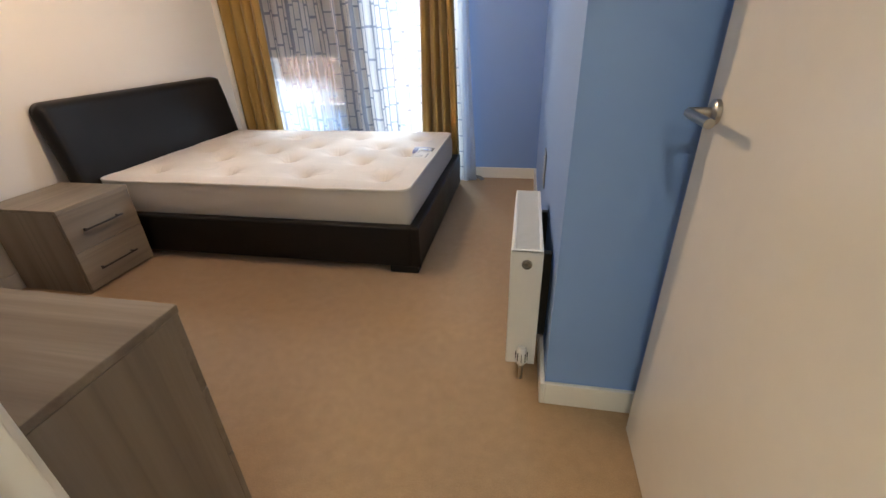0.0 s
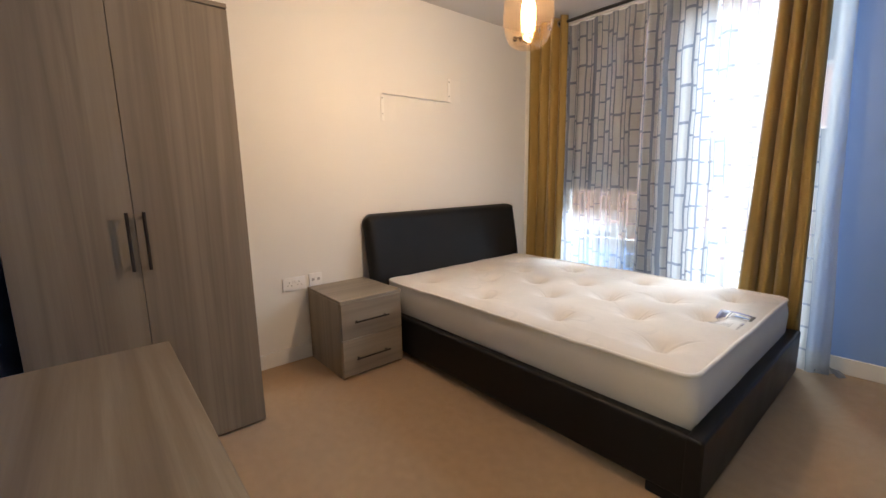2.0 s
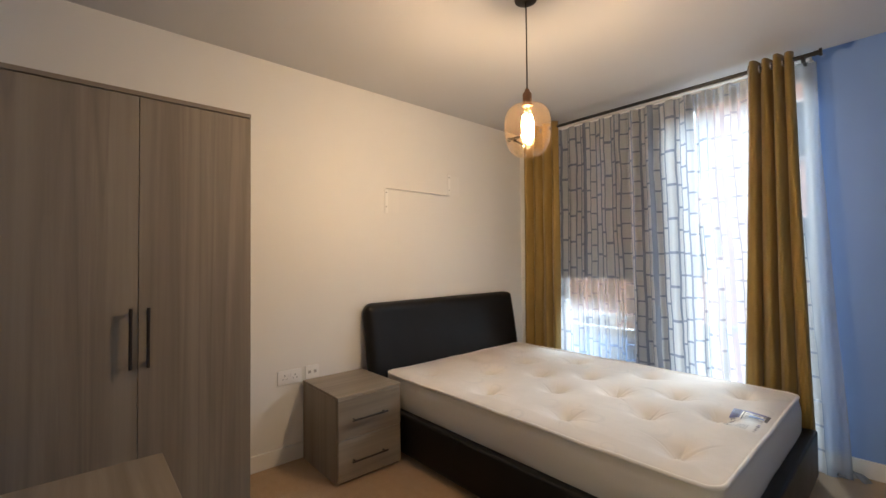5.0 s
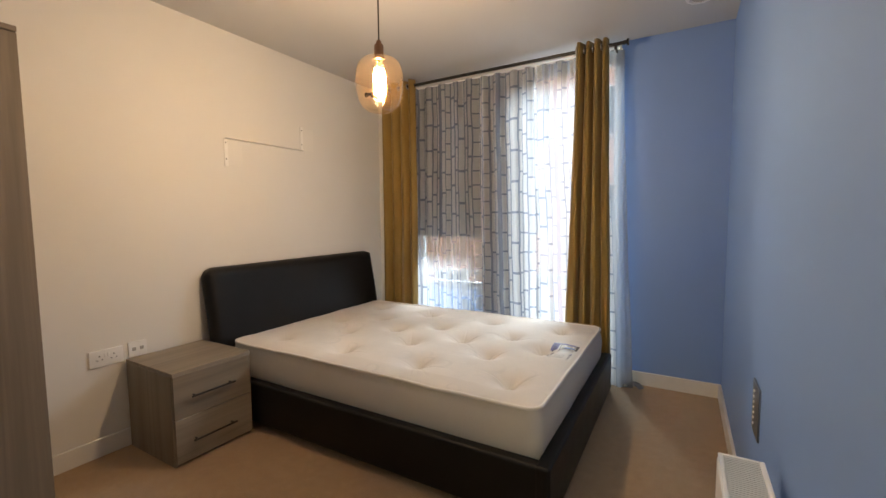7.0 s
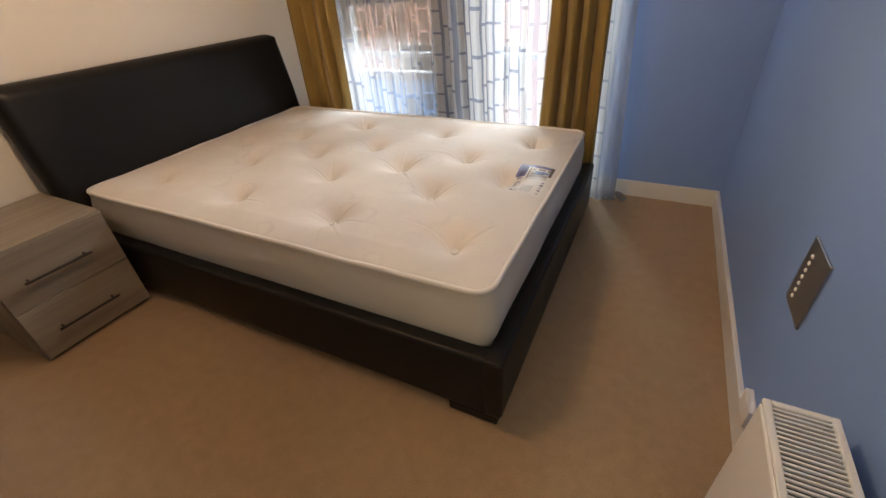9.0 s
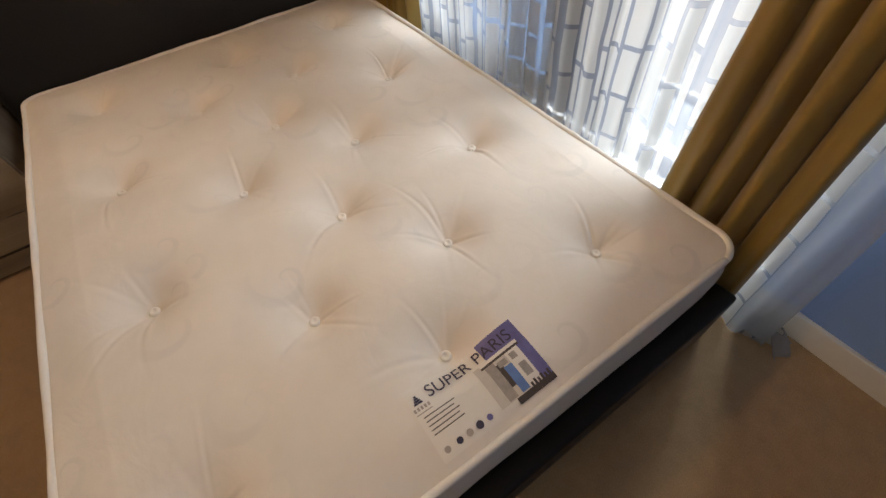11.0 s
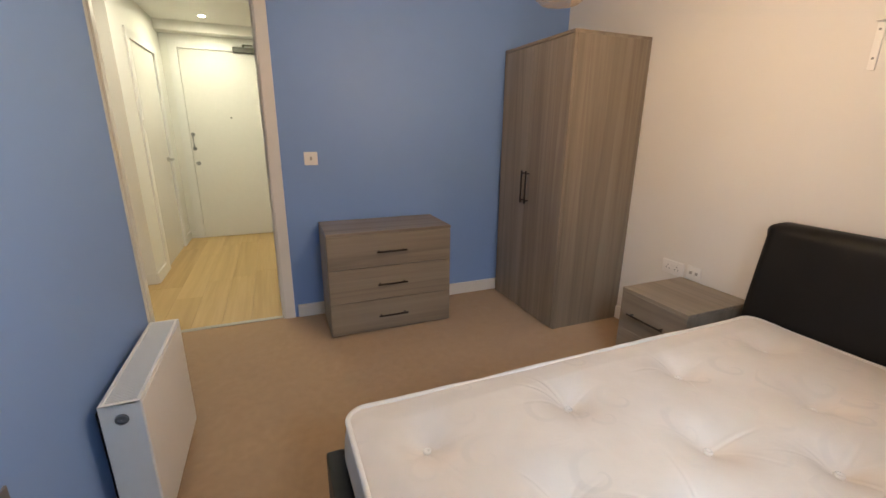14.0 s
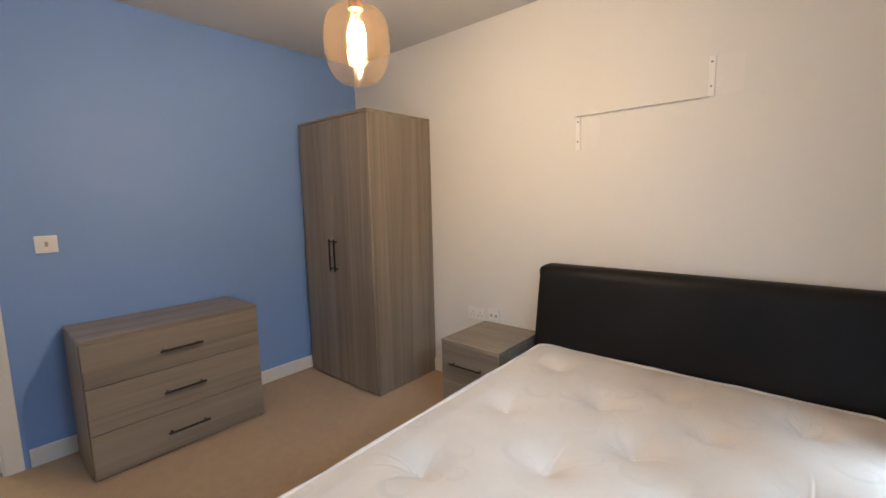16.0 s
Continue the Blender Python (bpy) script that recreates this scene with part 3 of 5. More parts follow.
def headboard_shape(bm, y0, y1, z0, z1, radius, thick, lift, puff, n=60, m=34):
    """A front sheet with rounded upper corners; depth grows to puff away from the border."""
    base_x, lean = -2.335, -0.115
    front, back = [], []
    for j in range(m + 1):
        t = 1 - (1 - j / m) ** 2.2
        z = z0 + (z1 - z0) * t
        inset = 0.0
        if z > z1 - radius:
            d = z - (z1 - radius)
            inset = radius - math.sqrt(max(0.0, radius ** 2 - d ** 2))
        rf, rb = [], []
        for i in range(n + 1):
            s = i / n
            y = y0 + inset + (y1 - y0 - 2 * inset) * s
            edge = min(y - y0, y1 - y, z1 - z) if z > z0 + 0.01 else min(y - y0, y1 - y)
            roll = min(1.0, max(0.0, edge) / 0.050)
            bulge = math.sqrt(max(0.0, 1 - (1 - roll) ** 2)) * puff
            x = base_x + lean * ((z - 0.0) / 0.9) ** 1.6
            rf.append(bm.verts.new((x + lift + bulge, y, z)))
            rb.append(bm.verts.new((x - thick, y, z)))
        front.append(rf)
        back.append(rb)
    for grid, flip in ((front, False), (back, True)):
        for j in range(m):
            for i in range(n):
                q = (grid[j][i], grid[j][i + 1], grid[j + 1][i + 1], grid[j + 1][i])
                bm.faces.new(q[::-1] if flip else q)
    for j in range(m):
        bm.faces.new((front[j][0], front[j + 1][0], back[j + 1][0], back[j][0]))
        bm.faces.new((front[j][n], back[j][n], back[j + 1][n], front[j + 1][n]))
    for i in range(n):
        bm.faces.new((front[m][i], front[m][i + 1], back[m][i + 1], back[m][i]))
        bm.faces.new((front[0][i], back[0][i], back[0][i + 1], front[0][i + 1]))


bm = bmesh.new()
headboard_shape(bm, HY0, HY1, 0.0, HTOP, 0.075, 0.012, 0.0, 0.050)
part("headboard", bm, LEATHER, bed, "tall padded black headboard with rounded corners", smooth="all")
bm = bmesh.new()
headboard_shape(bm, HY0 + 0.075, HY1 - 0.075, 0.25, HTOP - 0.056, 0.050, -0.02, 0.032, 0.012)
part("headboard_panel", bm, LEATHER, bed, "smooth black inset panel", smooth="all")
settle(bed)

# ---- mattress ----
MX0, MX1, MY0, MY1, MZ0, MZ1 = -2.294, -0.377, 1.980, 3.362, 0.215, 0.474
BUTTONS = []
for k, x in enumerate((-0.572, -0.815, -1.068, -1.326, -1.573, -1.828, -2.075)):
    for y in ((2.188, 2.680, 3.122) if k % 2 == 0 else (2.488, 2.855)):
        BUTTONS.append((x, y))


def mattress():
    top = thing("mattress", (-1.335, 2.667, MZ0), "bare cream double mattress with buttoned tufts and white piping", "mattress")
    cx, cy, hx, hy, rad = (MX0 + MX1) / 2, (MY0 + MY1) / 2, (MX1 - MX0) / 2, (MY1 - MY0) / 2, 0.060

    def outline(off, n=14):
        pts = []
        for sx, sy, a0 in ((1, 1, 0), (-1, 1, 90), (-1, -1, 180), (1, -1, 270)):
            for i in range(n + 1):
                a = radians(a0 + 90 * i / n)
                pts.append((cx + sx * (hx - rad) + (rad + off) * math.cos(a), cy + sy * (hy - rad) + (rad + off) * math.sin(a)))
        out = []
        for (xa, ya), (xb, yb) in zip(pts, pts[1:] + pts[:1]):
            steps = max(1, int(math.hypot(xb - xa, yb - ya) / 0.03))
            for i in range(steps):
                out.append((xa + (xb - xa) * i / steps, ya + (yb - ya) * i / steps))
        return out

    def inside(x, y):
        dx, dy = abs(x - cx) - (hx - rad), abs(y - cy) - (hy - rad)
        if dx > 0 and dy > 0:
            return rad - math.hypot(dx, dy)
        return min(hx - abs(x - cx), hy - abs(y - cy))

    rng = random.Random(5)
    # creases that run out from each button: bearing, strength, reach, width
    folds = [[(rng.uniform(-math.pi, math.pi), (0.1 + 0.9 * rng.random() ** (0.6 if by > 3 else 1.5)) * (1.1 if by > 2.8 else 0.7), rng.uniform(0.06, 0.16), rng.uniform(0.0028, 0.0065)) for _ in range(7)] for bx, by in BUTTONS]

    def height(x, y):
        x, y = np.asarray(x, float), np.asarray(y, float)
        dx, dy = np.abs(x - cx) - (hx - rad), np.abs(y - cy) - (hy - rad)
        e = np.where((dx > 0) & (dy > 0), rad - np.hypot(dx, dy), np.minimum(hx - np.abs(x - cx), hy - np.abs(y - cy)))
        e = np.maximum(e, 0)
        z = MZ1 - 0.020 + 0.020 * np.minimum(1.0, e / 0.10) ** 0.5
        z = z + 0.003 * np.sin(5.1 * x + 1.3) * np.sin(6.3 * y + 0.4) + 0.0016 * np.sin(13 * x + 9 * y)
        for (bx, by), creases in zip(BUTTONS, folds):
            dx, dy = x - bx, y - by
            d = np.hypot(dx, dy)
            z = z - 0.015 * np.exp(-(d / 0.030) ** 1.4) - 0.046 * np.exp(-(d / 0.074) ** 1.8)
            a = np.arctan2(dy, dx)
            for fa, fs, far, wide in creases:
                reach = np.exp(-((d - far * 0.5) / (far * 0.62)) ** 2)
                da = (a - fa - 0.9 * (d - far * 0.5) + math.pi) % (2 * math.pi) - math.pi
                w = da * np.maximum(d, 0.015)
                near = np.abs(da) < 1.2
                z = z + near * fs * reach * (-0.0042 * np.exp(-(w / wide) ** 2) + 0.0022 * np.exp(-((w - 2.1 * wide) / (1.3 * wide)) ** 2))
        return z

    nx, ny = 560, 404
    gx, gy = np.meshgrid(np.linspace(MX0, MX1, nx + 1), np.linspace(MY0, MY1, ny + 1), indexing="ij")
    dx, dy = np.abs(gx - cx) - (hx - rad), np.abs(gy - cy) - (hy - rad)
    # squeeze the square corners onto the rounded ones
    corner = (dx > 0) & (dy > 0)
    shrink = np.where(corner, np.maximum(dx, dy) / np.maximum(np.hypot(dx, dy), 1e-6), 1.0)
    gx = np.where(corner, cx + np.copysign(hx - rad + dx * shrink, gx - cx), gx)
    gy = np.where(corner, cy + np.copysign(hy - rad + dy * shrink, gy - cy), gy)
    verts = np.stack([gx, gy, height(gx, gy)], axis=-1).reshape(-1, 3).tolist()
    faces = []
    for i in range(nx):
        for j in range(ny):
            k = i * (ny + 1) + j
            faces.append((k, k + ny + 1, k + ny + 2, k + 1))
    me = bpy.data.meshes.new("top_panel")
    me.from_pydata(verts, [], faces)
    me.materials.append(TICKING)
    me.shade_smooth()
    ob = new("top_panel", me)
    ob.parent = top
    tagged(ob, "cream damask top with deep button dimples")

    # border with two swelling bands
    bm = bmesh.new()
    rings = []
    steps = 12
    for s in range(steps + 1):
        t = s / steps
        z = MZ0 + 0.012 + (MZ1 - 0.022 - MZ0 - 0.012) * t
        off = -0.006 + 0.021 * math.sqrt(max(0, math.sin(math.pi * t)))
        ring = []
        for k, (x, y) in enumerate(outline(0)):
            dx, dy = x - cx, y - cy
            w = 0.007 * noise.noise(Vector((x * 5, y * 5, t * 2))) * math.sin(math.pi * t)
            l = math.hypot(dx, dy)
            sx = 1 if abs(dx) > hx - rad else 0
            sy = 1 if abs(dy) > hy - rad else 0
            ox, oy = sx * math.copysign(off + w, dx), sy * math.copysign(off + w, dy)
            ring.append(bm.verts.new((x + ox, y + oy, z)))
        rings.append(ring)
    n = len(rings[0])
    for a, b in zip(rings, rings[1:]):
        for k in range(n):
            bm.faces.new((a[k], a[(k + 1) % n], b[(k + 1) % n], b[k]))
    bm.faces.new(rings[0][::-1])
    part("border", bm, SIDE_CLOTH, top, "soft grey-cream quilted border", smooth="all")
    for z, nm in ((MZ1 - 0.016, "upper"), (MZ0 + 0.010, "lower")):
        bm = bmesh.new()
        pts = [(x, y, z + 0.006 * noise.noise(Vector((x * 4, y * 4, z))) + 0.002 * noise.noise(Vector((x * 19, y * 19, z)))) for x, y in outline(0.002)]
        pts.append(pts[0])
        tube(bm, pts, 0.0085, 8)
        part("piping", bm, PIPING, top, "rounded cream piping along the edge", smooth="all")
    # buttons with a stitched tuft
    bm = bmesh.new()
    lathe(bm, (0, 0, 0), [(0.001, 0.0015), (0.0045, 0.002), (0.0065, 0.0055), (0.0105, 0.0055), (0.0128, 0.002), (0.011, -0.005)], 16)
    proto = bpy.data.meshes.new("button")
    bm.to_mesh(proto)
    bm.free()
    proto.materials.append(PIPING)
    proto.shade_smooth()
    for x, y in BUTTONS:
        b = new("button", proto)
        b.location = (x - top.location.x, y - top.location.y, float(height(x, y)) + 0.007 - top.location.z)
        b.parent = top
    for o in top.children:
        if o.data is not proto:
            o.data.transform(Matrix.Translation(-top.location))
    return top, height


mattress_thing, mattress_height = mattress()


# printed cloth label sewn to the mattress, follows its surface
def draped(name, u0, u1, v0, v1, mat, parent, lift, label="", n=12, origin=(-0.470, 2.690), turn=radians(90)):
    bm = bmesh.new()
    g = {}
    for i in range(n + 1):
        for j in range(n + 1):
            u, v = u0 + (u1 - u0) * i / n, v0 + (v1 - v0) * j / n
            x = origin[0] + u * math.cos(turn) - v * math.sin(turn)
            y = origin[1] + u * math.sin(turn) + v * math.cos(turn)
            g[i, j] = bm.verts.new((x, y, float(mattress_height(x, y)) + lift))
    for i in range(n):
        for j in range(n):
            bm.faces.new((g[i, j], g[i + 1, j], g[i + 1, j + 1], g[i, j + 1]))
    ob = part(name, bm, mat, parent, label)
    return ob


def draped_text(text, size, u, v, mat, parent, lift, origin=(-0.470, 2.690)):
    cu = bpy.data.curves.new("lettering", "FONT")
    cu.body, cu.size = text, size
    tmp = bpy.data.objects.new("lettering", cu)
    scene.collection.objects.link(tmp)
    me = bpy.data.meshes.new_from_object(tmp.evaluated_get(bpy.context.evaluated_depsgraph_get()))
    bpy.data.objects.remove(tmp)
    bm = bmesh.new()
    bm.from_mesh(me)
    bmesh.ops.triangulate(bm, faces=bm.faces)
    bmesh.ops.subdivide_edges(bm, edges=[e for e in bm.edges if e.calc_length() > 0.008], cuts=1)
    for w in bm.verts:
        x, y = origin[0] - (v + w.co.y), origin[1] + u + w.co.x
        w.co = Vector((x, y, float(mattress_height(x, y)) + lift))
    return part("lettering", bm, mat, parent, "dark capital lettering")


tag = thing("mattress_label", (-0.470, 2.690, MZ1), "white and violet printed cloth label on the mattress", "label")
draped("cloth", -0.128, 0.128, -0.072, 0.072, LABEL_WHITE, tag, 0.0022, "white printed cloth", 24)
draped("violet_print", 0.040, 0.128, 0.030, 0.072, LABEL_BLUE, tag, 0.0028, "violet printed band", 12)
draped("sky_print", 0.104, 0.128, -0.072, 0.030, LABEL_BLUE, tag, 0.0028, "deep violet printed sky", 10)
draped("mist_print", 0.006, 0.104, -0.060, 0.030, LABEL_PALE, tag, 0.0028, "faded printed background", 10)
draped("dark_print", 0.040, 0.128, -0.072, -0.060, LABEL_DARK, tag, 0.0030, "dark printed foreground", 6)
draped("cornice", 0.020, 0.110, 0.024, 0.031, LABEL_WHITE, tag, 0.0034, "pale printed cornice", 8)
draped("cornice_shade", 0.020, 0.110, 0.019, 0.024, LABEL_DARK, tag, 0.0034, "dark line under the cornice", 8)
draped("arch_pillar", 0.026, 0.046, -0.058, 0.019, LABEL_STONE, tag, 0.0034, "printed stone pillar", 8)
draped("arch_pillar", 0.074, 0.104, -0.058, 0.019, LABEL_WHITE, tag, 0.0034, "bright printed stone pillar", 8)
draped("arch_shade", 0.046, 0.058, -0.040, 0.010, LABEL_DARK, tag, 0.0036, "dark printed arch", 6)
draped("arch_sky", 0.056, 0.074, -0.058, -0.002, LABEL_SKY, tag, 0.0038, "blue printed arch opening", 6)
draped("arch_crown", 0.050, 0.070, 0.001, 0.013, LABEL_STONE, tag, 0.0038, "printed arch crown", 5)
for u, v in ((0.079, 0.000), (0.029, -0.004)):
    draped("relief_print", u, u + 0.014, v, v + 0.014, LABEL_STONE, tag, 0.0040, "small printed relief", 4)
draped("relief_print", 0.082, 0.098, -0.040, -0.012, LABEL_STONE, tag, 0.0040, "small printed relief", 4)
for i in range(6):
    draped("crowd_print", 0.078 + i * 0.008, 0.083 + i * 0.008, -0.064 - 0.002 * (i % 3), -0.052 + 0.003 * (i % 2), LABEL_DARK, tag, 0.0041, "tiny dark printed figure shape", 2)
draped_text("SUPER PARIS", 0.036, -0.090, 0.036, INK, tag, 0.0050)
for k in range(4):
    draped("crest", -0.121 + 0.0022 * k, -0.103 - 0.0022 * k, 0.036 + 0.0045 * k, 0.0400 + 0.0045 * k, INK, tag, 0.0030, "small dark blue crest", 3)
for k in range(5):
    draped("crest_letter", -0.127 + 0.0072 * k, -0.1225 + 0.0072 * k, 0.024, 0.031, LABEL_STONE, tag, 0.0030, "unreadable grey print", 2)
draped("crest_bar", -0.127, -0.093, 0.0175, 0.0195, LABEL_STONE, tag, 0.0030, "thin bar of unreadable print", 3)
for i in range(5):
    draped("text_bar", -0.118, -0.052 - 0.006 * (i % 2), 0.008 - i * 0.0085, 0.0100 - i * 0.0085, LABEL_DARK, tag, 0.0030, "", 3)


def care_disc(u, v, r, mat):
    bm = bmesh.new()
    ring = []
    for k in range(14):
        a = 2 * math.pi * k / 14
        x, y = -0.470 - (v + r * math.sin(a)), 2.690 + u + r * math.cos(a)
        ring.append(bm.verts.new((x, y, float(mattress_height(x, y)) + 0.0032)))
    bm.faces.new(ring)
    part("care_mark", bm, mat, tag, "small round printed mark")


for u, r, mat in ((-0.112, 0.006, LABEL_STONE), (-0.086, 0.0062, INK), (-0.064, 0.0064, LABEL_STONE), (-0.042, 0.0074, INK), (-0.020, 0.0058, LABEL_BLUE)):
    care_disc(u, -0.056, r, mat)
settle(tag)


# ---- bedside cabinet, chest of drawers, wardrobe ----
def bar_handle(parent, a, b, out, r=0.0055, stand=0.026):
    """A straight bar handle on two posts, from a to b."""
    a, b, out = Vector(a), Vector(b), Vector(out)
    d = (b - a).normalized()
    bm = bmesh.new()
    rod(bm, a + out * stand, b + out * stand, r, 14)
    for p in (a + d * 0.018, b - d * 0.018):
        rod(bm, p, p + out * stand, r * 0.85, 10)
    return part("handle", bm, BRONZE, parent, "dark bronze bar handle", smooth=True)


def panel(name, x0, x1, y0, y1, z0, z1, mat, ob):
    bm = bmesh.new()
    box(bm, x0, x1, y0, y1, z0, z1, 0.001, 1)
    return part(name, bm, mat, ob)


def cabinet():
    x0, x1, y0, y1, top = WX + 0.022, -1.995, 1.480, 1.888, 0.472
    ob = thing("bedside_cabinet", ((x0 + x1) / 2, (y0 + y1) / 2, 0), "two-drawer grey-brown wood effect bedside cabinet beside the bed", "bedside table")
    bm = bmesh.new()
    box(bm, x0, x1, y0, y1, top - 0.018, top, 0.0015, 1)
    part("top", bm, WOOD_Y, ob, "grey-brown wood effect top")
    panel("side_panel", x0, x1 - 0.020, y0, y0 + 0.016, 0, top - 0.0185, WOOD_Z, ob)
    panel("side_panel", x0, x1 - 0.020, y1 - 0.016, y1, 0, top - 0.0185, WOOD_Z, ob)
    panel("back_panel", x0, x0 + 0.01, y0 + 0.016, y1 - 0.016, 0.02, top - 0.02, WOOD_Z, ob)
    panel("plinth", x1 - 0.05, x1 - 0.028, y0 + 0.016, y1 - 0.016, 0.0, 0.03, WOOD_Y, ob)
    # near-black sheet that paints the shade in the gaps between the drawers
    panel("gap_shade_sheet", x1 - 0.026, x1 - 0.0215, y0 + 0.017, y1 - 0.017, 0.032, top - 0.019, DARK, ob)
    for z0, z1, hz in ((0.2372, 0.4525, 0.340), (0.018, 0.2348, 0.118)):
        bm = bmesh.new()
        box(bm, x1 - 0.019, x1 - 0.001, y0 + 0.002, y1 - 0.002, z0, z1, 0.0015, 1)
        d = part("drawer_front", bm, WOOD_Y, ob, "grey-brown drawer front")
        bar_handle(d, (x1 - 0.001, 1.555, hz), (x1 - 0.001, 1.780, hz), (1, 0, 0), 0.005)
    return settle(ob)


def chest():
    x0, x1, y0, y1, top = -1.314, -0.495, SY + 0.026, 0.612, 0.692
    ob = thing("chest_of_drawers", ((x0 + x1) / 2, (y0 + y1) / 2, 0), "low three-drawer grey-brown wood effect chest against the blue wall", "chest of drawers")
    bm = bmesh.new()
    box(bm, x0, x1, y0, y1, top - 0.020, top, 0.0015, 1)
    part("top", bm, WOOD_TOP, ob, "grey-brown wood effect top")
    panel("side_panel", x0, x0 + 0.018, y0, y1 - 0.022, 0, top - 0.0205, WOOD_Z, ob)
    panel("side_panel", x1 - 0.018, x1, y0, y1 - 0.022, 0, top - 0.0205, WOOD_Z, ob)
    panel("back_panel", x0 + 0.018, x1 - 0.018, y0, y0 + 0.01, 0.02, top - 0.022, WOOD_Z, ob)
    panel("plinth", x0 + 0.018, x1 - 0.018, y1 - 0.06, y1 - 0.035, 0.0, 0.03, WOOD_X, ob)
    # near-black sheet behind the drawer fronts, shade put into its colour
    panel("gap_shade_sheet", x0 + 0.019, x1 - 0.019, y1 - 0.028, y1 - 0.0225, 0.032, top - 0.021, DARK, ob)
    for z0, z1, hz in ((0.4595, 0.670, 0.560), (0.2315, 0.4555, 0.340), (0.012, 0.2275, 0.118)):
        bm = bmesh.new()
        box(bm, x0 + 0.003, x1 - 0.003, y1 - 0.020, y1 - 0.001, z0, z1, 0.0015, 1)
        d = part("drawer_front", bm, WOOD_X, ob, "grey-brown drawer front")
        bar_handle(d, (-0.998, y1 - 0.001, hz), (-0.800, y1 - 0.001, hz), (0, 1, 0), 0.006)
    return settle(ob)


def wardrobe():
    x0, x1, y0, y1, top = WX + 0.004, -1.888, 0.238, 1.010, 1.862
    ob = thing("wardrobe", ((x0 + x1) / 2, (y0 + y1) / 2, 0), "tall two-door grey-brown wood effect wardrobe in the corner", "wardrobe")
    bm = bmesh.new()
    box(bm, x0, x1, y0, y1, top - 0.018, top, 0.0015, 1)
    part("top", bm, WOOD_Y, ob, "grey-brown wood effect top")
    panel("side_panel", x0, x1 - 0.021, y0, y0 + 0.018, 0, top - 0.0185, WOOD_Z, ob)
    panel("side_panel", x0, x1 - 0.021, y1 - 0.018, y1, 0, top - 0.0185, WOOD_Z, ob)
    panel("back_panel", x0, x0 + 0.01, y0 + 0.018, y1 - 0.018, 0.02, top - 0.02, WOOD_Z, ob)
    panel("plinth", x1 - 0.05, x1 - 0.030, y0 + 0.018, y1 - 0.018, 0.0, 0.04, WOOD_Y, ob)
    mid = 0.607
    # near-black sheet, painted shade for the gap between the doors
    panel("gap_shade_sheet", x1 - 0.028, x1 - 0.0225, y0 + 0.019, y1 - 0.019, 0.042, top - 0.019, DARK, ob)
    for a, b, hy in ((y0 + 0.001, mid - 0.0009, mid - 0.024), (mid + 0.0009, y1 - 0.001, mid + 0.030)):
        bm = bmesh.new()
        box(bm, x1 - 0.020, x1 - 0.001, a, b, 0.012, top - 0.022, 0.0015, 1)
        d = part("door", bm, WOOD_Z, ob, "closed grey-brown wardrobe door")
        bar_handle(d, (x1 - 0.001, hy, 0.812), (x1 - 0.001, hy, 1.037), (1, 0, 0), 0.006)
    return settle(ob)


cabinet()
chest()
wardrobe()


# ---- pendant lamp ----
pend = thing("pendant_lamp", (PENDANT[0], PENDANT[1], H), "amber glass pendant lamp with a glowing filament bulb", "pendant lamp")
px, py = PENDANT[:2]
bm = bmesh.new()
lathe(bm, (px, py, H), [(0.001, -0.030), (0.040, -0.030), (0.049, -0.026), (0.052, -0.018), (0.052, 0.0)], 36)
part("ceiling_rose", bm, BRONZE, pend, "round dark bronze ceiling rose", smooth=True)
bm = bmesh.new()
tube(bm, [(px, py, H - 0.03), (px + 0.001, py, 2.2), (px, py, 1.96)], 0.0032, 8)
part("cable", bm, BRONZE, pend, "thin brown cloth cable", smooth=True)
bm = bmesh.new()
lathe(bm, (px, py, 0), [(0.004, 1.972), (0.010, 1.970), (0.0125, 1.955), (0.019, 1.953), (0.0205, 1.945), (0.0205, 1.905), (0.024, 1.902), (0.024, 1.892), (0.010, 1.886)], 28)
part("lamp_holder", bm, COPPER, pend, "aged copper lamp holder", smooth=True)
bm = bmesh.new()
prof = [(0.022, 1.905), (0.046, 1.900), (0.074, 1.888), (0.092, 1.868), (0.101, 1.838), (0.104, 1.800), (0.102, 1.762), (0.092, 1.720), (0.077, 1.690), (0.056, 1.673), (0.036, 1.668), (0.001, 1.668)]
lathe(bm, (px, py, 0), prof, 56)
part("glass_shade", bm, AMBER, pend, "rounded amber glass shade", smooth="all").visible_shadow = False
bm = bmesh.new()
lathe(bm, (px, py, 0), [(0.012, 1.886), (0.014, 1.875), (0.024, 1.850), (0.032, 1.820), (0.032, 1.760), (0.030, 1.735), (0.020, 1.720), (0.001, 1.716)], 32)
bulb = part("bulb", bm, BULB_GLASS, pend, "tubular clear filament bulb", smooth="all")
bulb.visible_shadow = False
for k in range(6):
    a = 2 * math.pi * k / 6
    bm = bmesh.new()
    tube(bm, [(px + 0.019 * math.cos(a), py + 0.019 * math.sin(a), 1.850), (px + 0.025 * math.cos(a), py + 0.025 * math.sin(a), 1.82), (px + 0.024 * math.cos(a + .3), py + 0.024 * math.sin(a + .3), 1.775), (px + 0.017 * math.cos(a + .5), py + 0.017 * math.sin(a + .5), 1.742)], 0.0032, 6)
    f = part("filament", bm, FILAMENT, bulb, "glowing warm filament")
    f.visible_shadow = False
settle(pend)


